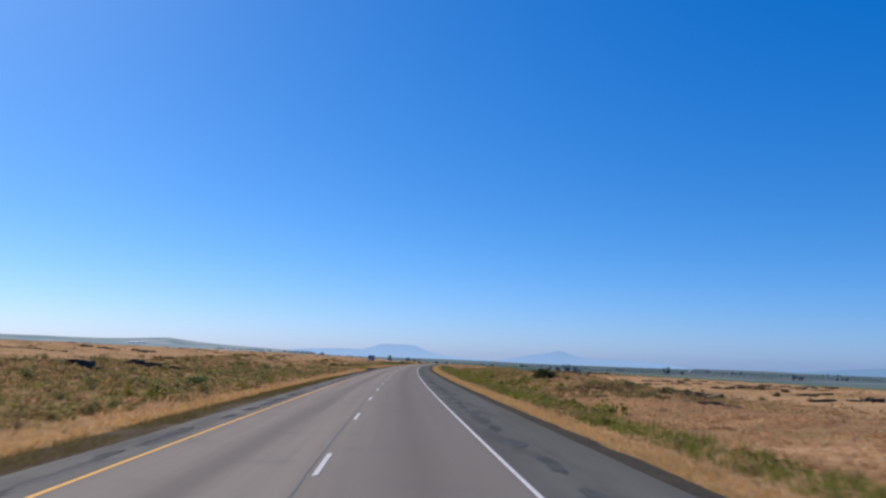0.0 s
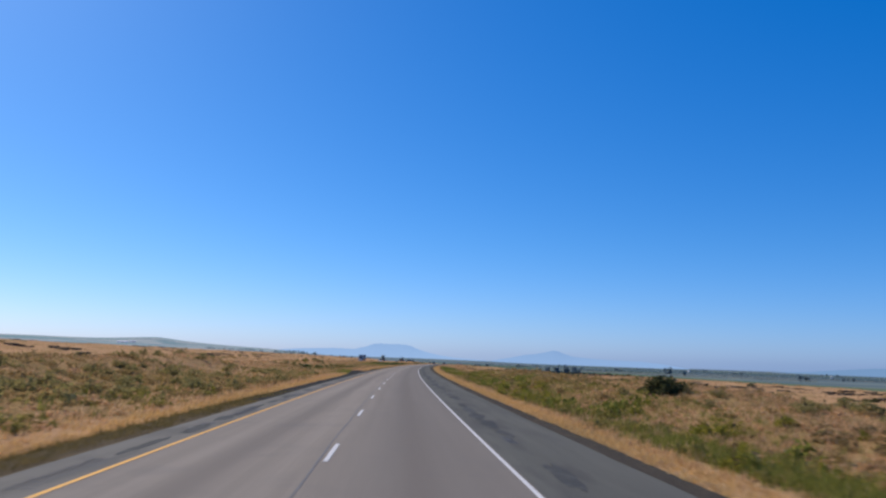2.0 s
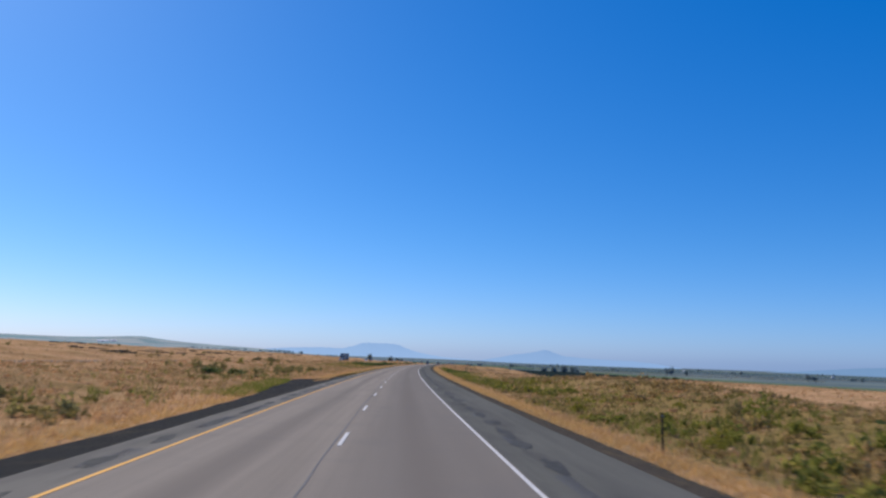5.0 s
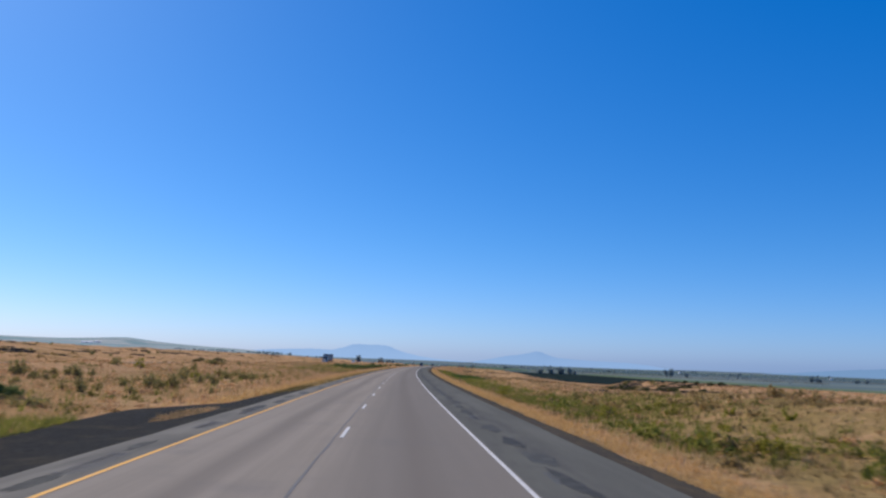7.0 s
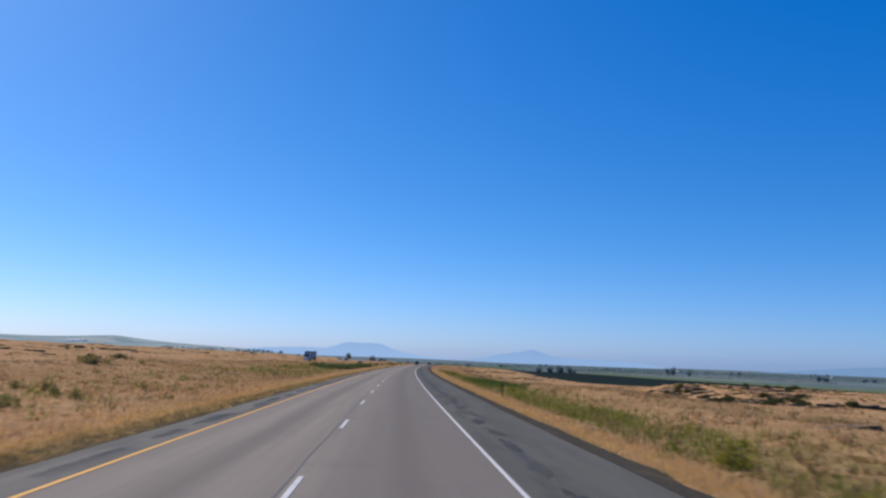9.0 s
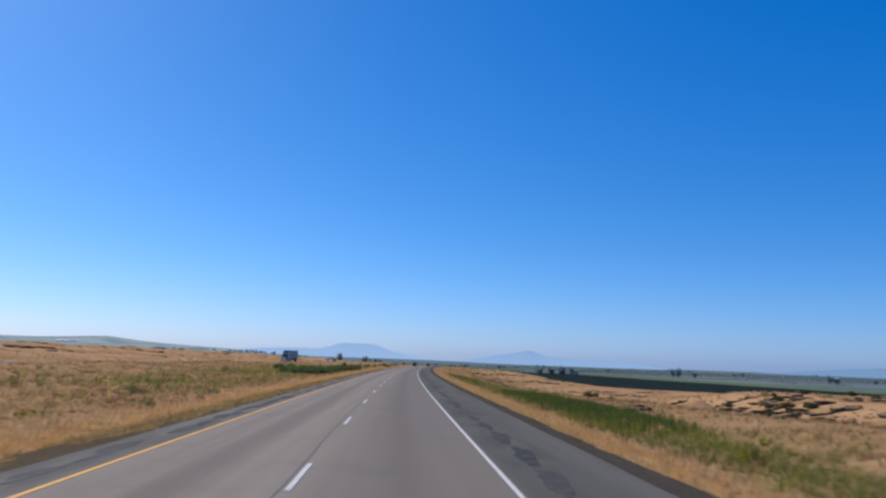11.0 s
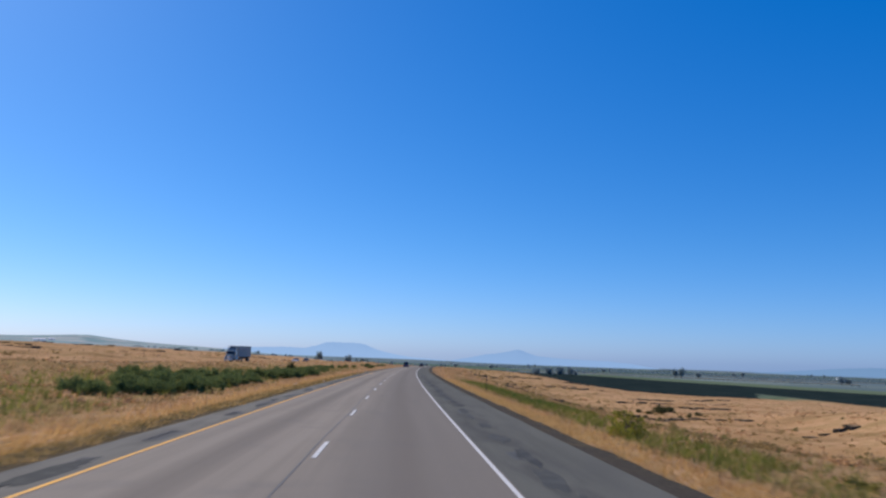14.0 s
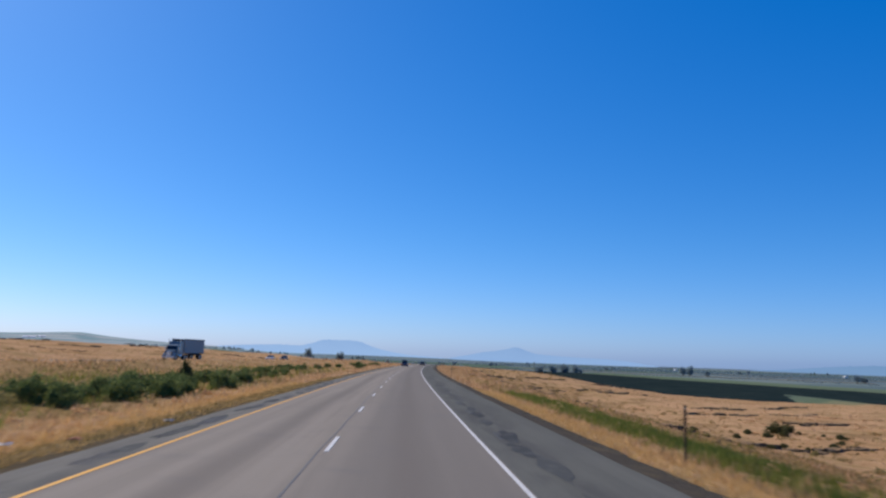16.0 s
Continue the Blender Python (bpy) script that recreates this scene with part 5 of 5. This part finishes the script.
# groves along the far edge of the dark crop, and lines across the valley
for az, d, h, n in [(14.6, 1090, 9, 2), (16.2, 1080, 12, 3), (17.6, 1075, 11, 2), (24.9, 1250, 14, 2), (26.4, 1270, 10, 1), (20, 1700, 7, 3), (29, 1900, 8, 3),
                    (36, 1250, 11, 3), (38.5, 1400, 9, 3), (25, 3000, 9, 4), (12, 1600, 8, 4), (8, 1500, 8, 4), (6.4, 1250, 8, 3), (2, 1900, 9, 5),
                    (-2, 2000, 9, 4), (14, 2700, 9, 4), (34, 3100, 9, 4), (-4.2, 2600, 10, 4), (-6.8, 2900, 11, 6), (-7.9, 2950, 11, 4)]:
    for i in range(n):
        a = radians(az + random.uniform(-0.55, 0.55) * n / 3)
        dd = d * random.uniform(0.97, 1.03)
        x, y = 10 + dd * math.sin(a), 320 + dd * math.cos(a)
        tree(x, y, far_z(x, y), h * random.uniform(0.75, 1.15), random.uniform(0.9, 1.5))


# ---- roadside posts and litter ----
STEEL = paint("weathered_steel_post", (0.075, 0.055, 0.045), 0.75, 0.3)
REFLECT = paint("reflector", (0.30, 0.27, 0.22), 0.35)


def marker_post(s, lat, high):
    root = new("marker_post")
    o = at(s, lat)
    o.z = land(s, lat)
    root.matrix_world = Matrix.Translation(o) @ pose(0, 0, 0, random.uniform(-1.5, 1.5), random.uniform(-1.0, 1.0), -math.degrees(s / R))
    tagged(root, "slim dark steel marker post in roadside grass", "post", group="marker posts")
    bm = bmesh.new()
    outline = [(-0.036, 0.0), (-0.023, 0.0), (-0.012, 0.026), (0.012, 0.026), (0.023, 0.0), (0.036, 0.0), (0.036, 0.007), (0.026, 0.007), (0.015, 0.033), (-0.015, 0.033), (-0.026, 0.007), (-0.036, 0.007)]
    low = [bm.verts.new((x, y, -0.3)) for x, y in outline]
    top = [bm.verts.new((x, y, high)) for x, y in outline]
    for i in range(len(outline)):
        j = (i + 1) % len(outline)
        bm.faces.new((low[i], low[j], top[j], top[i]))
    bm.faces.new(top)
    bmesh.ops.recalc_face_normals(bm, faces=bm.faces)
    part("channel_post", bm, STEEL, root)
    bm = bmesh.new()
    cyl(bm, (0, -0.012, high - 0.1), 0.032, 0.012, "y", 14)
    part("reflector", bm, REFLECT, root, "small round pale reflector")
    for z in (high - 0.25, high - 0.4):
        bm = bmesh.new()
        cyl(bm, (0, 0.022, z), 0.008, 0.02, "y", 6)
        part("bolt", bm, STEEL, root)


for s, high in ((140.5, 1.25), (268.0, 1.3), (395.7, 1.62), (523.0, 1.4), (650.0, 1.4)):
    marker_post(s, 9.6, high)

SCRAP = paint("paper_scrap", (0.75, 0.74, 0.70), 0.7, 0, 0.1)
SCRAP2 = paint("orange_scrap", (0.75, 0.30, 0.16), 0.6, 0, 0.1)
for s, lat, m, label in [(392.5, -7.4, SCRAP, "crumpled white paper scrap on the verge"), (393.6, -6.3, SCRAP2, "faded orange plastic scrap on the verge"), (398.6, -5.6, SCRAP, "crumpled white paper scrap on the verge")]:
    bm = bmesh.new()
    bmesh.ops.create_grid(bm, x_segments=4, y_segments=3, size=0.5)
    for v in bm.verts:
        v.co.z = 0.25 * noise.noise(v.co * 3.1 + Vector((s, 0, 0))) + 0.12
    bmesh.ops.solidify(bm, geom=bm.faces[:], thickness=0.03)
    ob = new("litter", finish("litter", bm, m))
    p = at(s, lat)
    ob.matrix_world = Matrix.Translation((p.x, p.y, land(s, lat) + 0.12)) @ Matrix.Diagonal((0.28, 0.2, 0.3, 1))
    tagged(ob, label, "litter", group="roadside litter")


# ---- vehicles ----
TYRE = paint("tyre", (0.02, 0.02, 0.02), 0.85)
RIM = paint("rim", (0.55, 0.55, 0.56), 0.35, 0.8)
GLASS = paint("dark_glass", (0.02, 0.028, 0.035), 0.08, 0, 0.05)
CHROME = paint("chrome", (0.7, 0.7, 0.7), 0.2, 1.0)
TRAILER = paint("trailer_white", (0.25, 0.27, 0.275), 0.5)
TRUCKBLUE = paint("tractor_paint", (0.125, 0.175, 0.20), 0.3)
UNDER = paint("underframe", (0.03, 0.03, 0.032), 0.8)
LAMP = paint("lamp_glass", (0.8, 0.8, 0.78), 0.15)
RED = paint("red_lamp", (0.45, 0.02, 0.02), 0.25)


def wheel(parent, x, y, r, w):
    bm = bmesh.new()
    cyl(bm, (x, y, r), r, w, "x", 24)
    bmesh.ops.bevel(bm, geom=[e for e in bm.edges if abs(e.verts[0].co.x - e.verts[1].co.x) < 1e-4], offset=0.03, segments=2, affect="EDGES")
    wh = part("wheel", bm, TYRE, parent)
    bm = bmesh.new()
    for side in (-1, 1):
        cyl(bm, (x + side * (w / 2 + 0.004), y, r), r * 0.56, 0.02, "x", 18)
        cyl(bm, (x + side * (w / 2 + 0.02), y, r), r * 0.2, 0.06, "x", 10)
    part("rim", bm, RIM, wh, "bright metal rim")


def semi_truck(s, lat, up):
    """A long-nosed tractor with a box trailer; its nose points along -y of its own frame."""
    root = new("semi_truck")
    root.matrix_world = Matrix.Translation(at(s, lat, up)) @ Matrix.Rotation(-s / R, 4, "Z")
    tagged(root, "blue-grey long-nosed semi truck with pale box trailer", "truck")
    bm = bmesh.new()
    prism(bm, [(0, 0.75), (0, 1.55), (0.12, 1.78), (1.5, 1.95), (1.5, 0.75)], -0.85, 0.85, 0.06)
    part("hood", bm, TRUCKBLUE, root)
    bm = bmesh.new()
    prism(bm, [(1.5, 0.8), (1.5, 1.95), (1.85, 2.75), (2.2, 2.95), (3.1, 2.98), (3.1, 0.8)], -1.08, 1.08, 0.05)
    cab = part("cab", bm, TRUCKBLUE, root)
    bm = bmesh.new()
    prism(bm, [(3.12, 0.85), (3.12, 3.0), (3.5, 3.55), (4.9, 3.6), (4.9, 0.85)], -1.2, 1.2, 0.06)
    part("sleeper", bm, TRUCKBLUE, root)
    bm = bmesh.new()
    prism(bm, [(1.50, 2.02), (1.47, 2.02), (1.79, 2.72), (1.82, 2.72)], -0.98, 0.98)
    part("windshield", bm, GLASS, cab, "dark windshield")
    for side in (-1, 1):
        bm = bmesh.new()
        prism(bm, [(1.95, 2.0), (2.05, 2.62), (2.85, 2.62), (2.85, 2.0)], side * 1.085 - 0.01, side * 1.085 + 0.01)
        part("side_window", bm, GLASS, cab)
        bm = bmesh.new()
        box(bm, (side * 1.34, 1.75, 2.25), (0.16, 0.10, 0.62), 0.03)
        cyl(bm, (side * 1.2, 1.78, 2.5), 0.02, 0.3, "x", 8)
        part("mirror", bm, CHROME, cab)
        bm = bmesh.new()
        cyl(bm, (side * 1.12, 3.02, 2.75), 0.07, 2.6, "z", 14)
        part("exhaust_stack", bm, CHROME, root, "upright chrome exhaust stack")
        bm = bmesh.new()
        cyl(bm, (side * 0.98, 3.0, 0.78), 0.32, 1.7, "y", 18)
        part("fuel_tank", bm, CHROME, root)
        bm = bmesh.new()
        prism(bm, [(0.1, 0.72), (0.25, 1.15), (0.75, 1.27), (1.25, 1.15), (1.45, 0.75), (1.25, 0.8), (0.75, 1.12), (0.3, 0.85)], side * 0.83 if side > 0 else -1.2, 1.2 if side > 0 else -0.83)
        part("mudguard", bm, TRUCKBLUE, root)
        bm = bmesh.new()
        cyl(bm, (side * 0.93, 0.03, 1.12), 0.13, 0.12, "y", 14)
        part("headlight", bm, LAMP, root)
    bm = bmesh.new()
    box(bm, (0, -0.03, 1.2), (0.92, 0.08, 0.86), 0.03)
    for i in range(7):
        box(bm, (-0.36 + 0.12 * i, -0.085, 1.2), (0.03, 0.03, 0.78))
    part("grille", bm, CHROME, root, "chrome barred grille")
    bm = bmesh.new()
    box(bm, (0, -0.16, 0.58), (2.3, 0.2, 0.38), 0.05)
    part("bumper", bm, CHROME, root)
    bm = bmesh.new()
    box(bm, (0, 4.4, 0.85), (0.9, 6.6, 0.26), 0.02)
    box(bm, (0, 6.4, 1.08), (0.95, 0.95, 0.12), 0.02)
    part("tractor_frame", bm, UNDER, root)
    for x in (-0.98, 0.98):
        wheel(root, x, 0.8, 0.52, 0.3)
        for y in (5.7, 7.0, 15.6, 16.9):
            wheel(root, x * 0.93, y, 0.52, 0.6)
    bm = bmesh.new()
    box(bm, (0, 11.75, 2.66), (2.6, 13.2, 2.78), 0.03)
    for y in np.arange(5.8, 18.2, 0.62):
        for side in (-1, 1):
            box(bm, (side * 1.305, y, 2.66), (0.02, 0.04, 2.6))
    trailer = part("trailer_box", bm, TRAILER, root, "pale grey ribbed trailer box")
    bm = bmesh.new()
    for side in (-1, 1):
        box(bm, (side * 1.29, 11.75, 1.24), (0.08, 13.2, 0.16))
        box(bm, (side * 1.29, 11.75, 4.04), (0.08, 13.2, 0.12))
    part("trailer_rail", bm, UNDER, trailer, "dark trailer edge rail")
    bm = bmesh.new()
    box(bm, (0, 5.0, 3.3), (1.9, 0.42, 1.2), 0.08)
    part("cooling_unit", bm, UNDER, trailer, "dark cooling unit on the trailer front")
    bm = bmesh.new()
    for side in (-1, 1):
        box(bm, (side * 0.6, 18.36, 2.66), (1.15, 0.04, 2.6), 0.01)
    part("rear_door", bm, TRAILER, trailer)
    bm = bmesh.new()
    for side in (-1, 1):
        box(bm, (side * 0.8, 8.3, 0.75), (0.14, 0.14, 1.0))
    box(bm, (0, 16.2, 0.98), (1.2, 3.2, 0.3))
    box(bm, (0, 18.3, 0.6), (2.2, 0.08, 0.1))
    part("running_gear", bm, UNDER, trailer)
    return root


semi_truck(519.0, -44.6, 0.45)


def passenger_car(s, lat, up, material, label, turned, tall=1.45, length=4.7):
    root = new("car")
    root.matrix_world = Matrix.Translation(at(s, lat, up)) @ Matrix.Rotation(-s / R + (0 if turned else math.pi), 4, "Z")
    tagged(root, label, "car", group="cars on the highway")
    L, h = length, tall
    bm = bmesh.new()
    prism(bm, [(0, 0.35), (0, 0.68), (0.15, 0.78), (1.2, 0.92), (L - 0.9, 0.95), (L - 0.05, 0.9), (L, 0.6), (L, 0.35), (L - 0.3, 0.26), (0.3, 0.26)], -0.9, 0.9, 0.07)
    part("body", bm, material, root)
    bm = bmesh.new()
    prism(bm, [(1.15, 0.90), (1.95, h), (L - 1.3, h + 0.02), (L - 0.55, 0.93)], -0.74, 0.74, 0.08)
    cabin = part("cabin", bm, GLASS, root, "dark glazed cabin")
    bm = bmesh.new()
    prism(bm, [(1.95, h - 0.02), (2.05, h + 0.04), (L - 1.4, h + 0.05), (L - 1.25, h - 0.01)], -0.68, 0.68, 0.02)
    part("roof_panel", bm, material, cabin)
    for side in (-1, 1):
        bm = bmesh.new()
        box(bm, (side * 0.66, 0.02, 0.66), (0.34, 0.08, 0.14), 0.03)
        part("headlight", bm, LAMP, root)
        bm = bmesh.new()
        box(bm, (side * 0.70, L - 0.01, 0.76), (0.28, 0.06, 0.16), 0.03)
        part("tail_light", bm, RED, root)
        for y in (0.85, L - 0.9):
            wheel(root, side * 0.80, y, 0.33, 0.21)


SILVER = paint("silver_paint", (0.62, 0.63, 0.64), 0.3, 0.3)
BLACKP = paint("dark_car_paint", (0.025, 0.03, 0.04), 0.25)
NAVY = paint("navy_paint", (0.03, 0.05, 0.10), 0.3)
passenger_car(592, -41.2, 0.45, SILVER, "silver saloon car on the opposite carriageway", True)
passenger_car(612, -41.2, 0.45, BLACKP, "dark saloon car on the opposite carriageway", True)
passenger_car(596, -1.85, 0.02, NAVY, "dark blue sport utility car driving ahead", False, 1.85, 4.9)
passenger_car(660, 1.9, 0.02, BLACKP, "dark saloon car driving ahead in its lane", False)


# ---- far farm buildings ----
BARNWALL = paint("barn_wall", (0.75, 0.75, 0.74), 0.7)
BARNROOF = paint("barn_roof", (0.80, 0.81, 0.83), 0.6)


def barn(az, d, w, l, h, turn):
    a = radians(az)
    x, y = 10 + d * math.sin(a), 200 + d * math.cos(a)
    root = new("barn")
    root.matrix_world = Matrix.Translation((x, y, far_z(x, y))) @ Matrix.Rotation(radians(turn), 4, "Z")
    tagged(root, "pale metal farm shed far across the valley", "barn", group="farm sheds")
    bm = bmesh.new()
    prism(bm, [(-w / 2, -2), (-w / 2, h), (0, h + w * 0.2), (w / 2, h), (w / 2, -2)], -l / 2, l / 2)
    part("wall", bm, BARNWALL, root)
    bm = bmesh.new()
    prism(bm, [(-w / 2 - 0.6, h - 0.1), (0, h + w * 0.22), (w / 2 + 0.6, h - 0.1), (w / 2 + 0.6, h + 0.3), (0, h + w * 0.22 + 0.4), (-w / 2 - 0.6, h + 0.3)], -l / 2 - 0.6, l / 2 + 0.6)
    part("roof", bm, BARNROOF, root)
    bm = bmesh.new()
    box(bm, (0, -w / 2 - 0.05, 1.8), (4, 0.15, 3.6))
    part("door", bm, UNDER, root)


for row in [(-20.0, 3400, 12, 44, 4, 10), (-19.3, 3450, 10, 24, 4, 20), (33.5, 2200, 8, 24, 3, 60), (23.5, 2500, 7, 18, 2.2, 80)]:
    barn(*row)
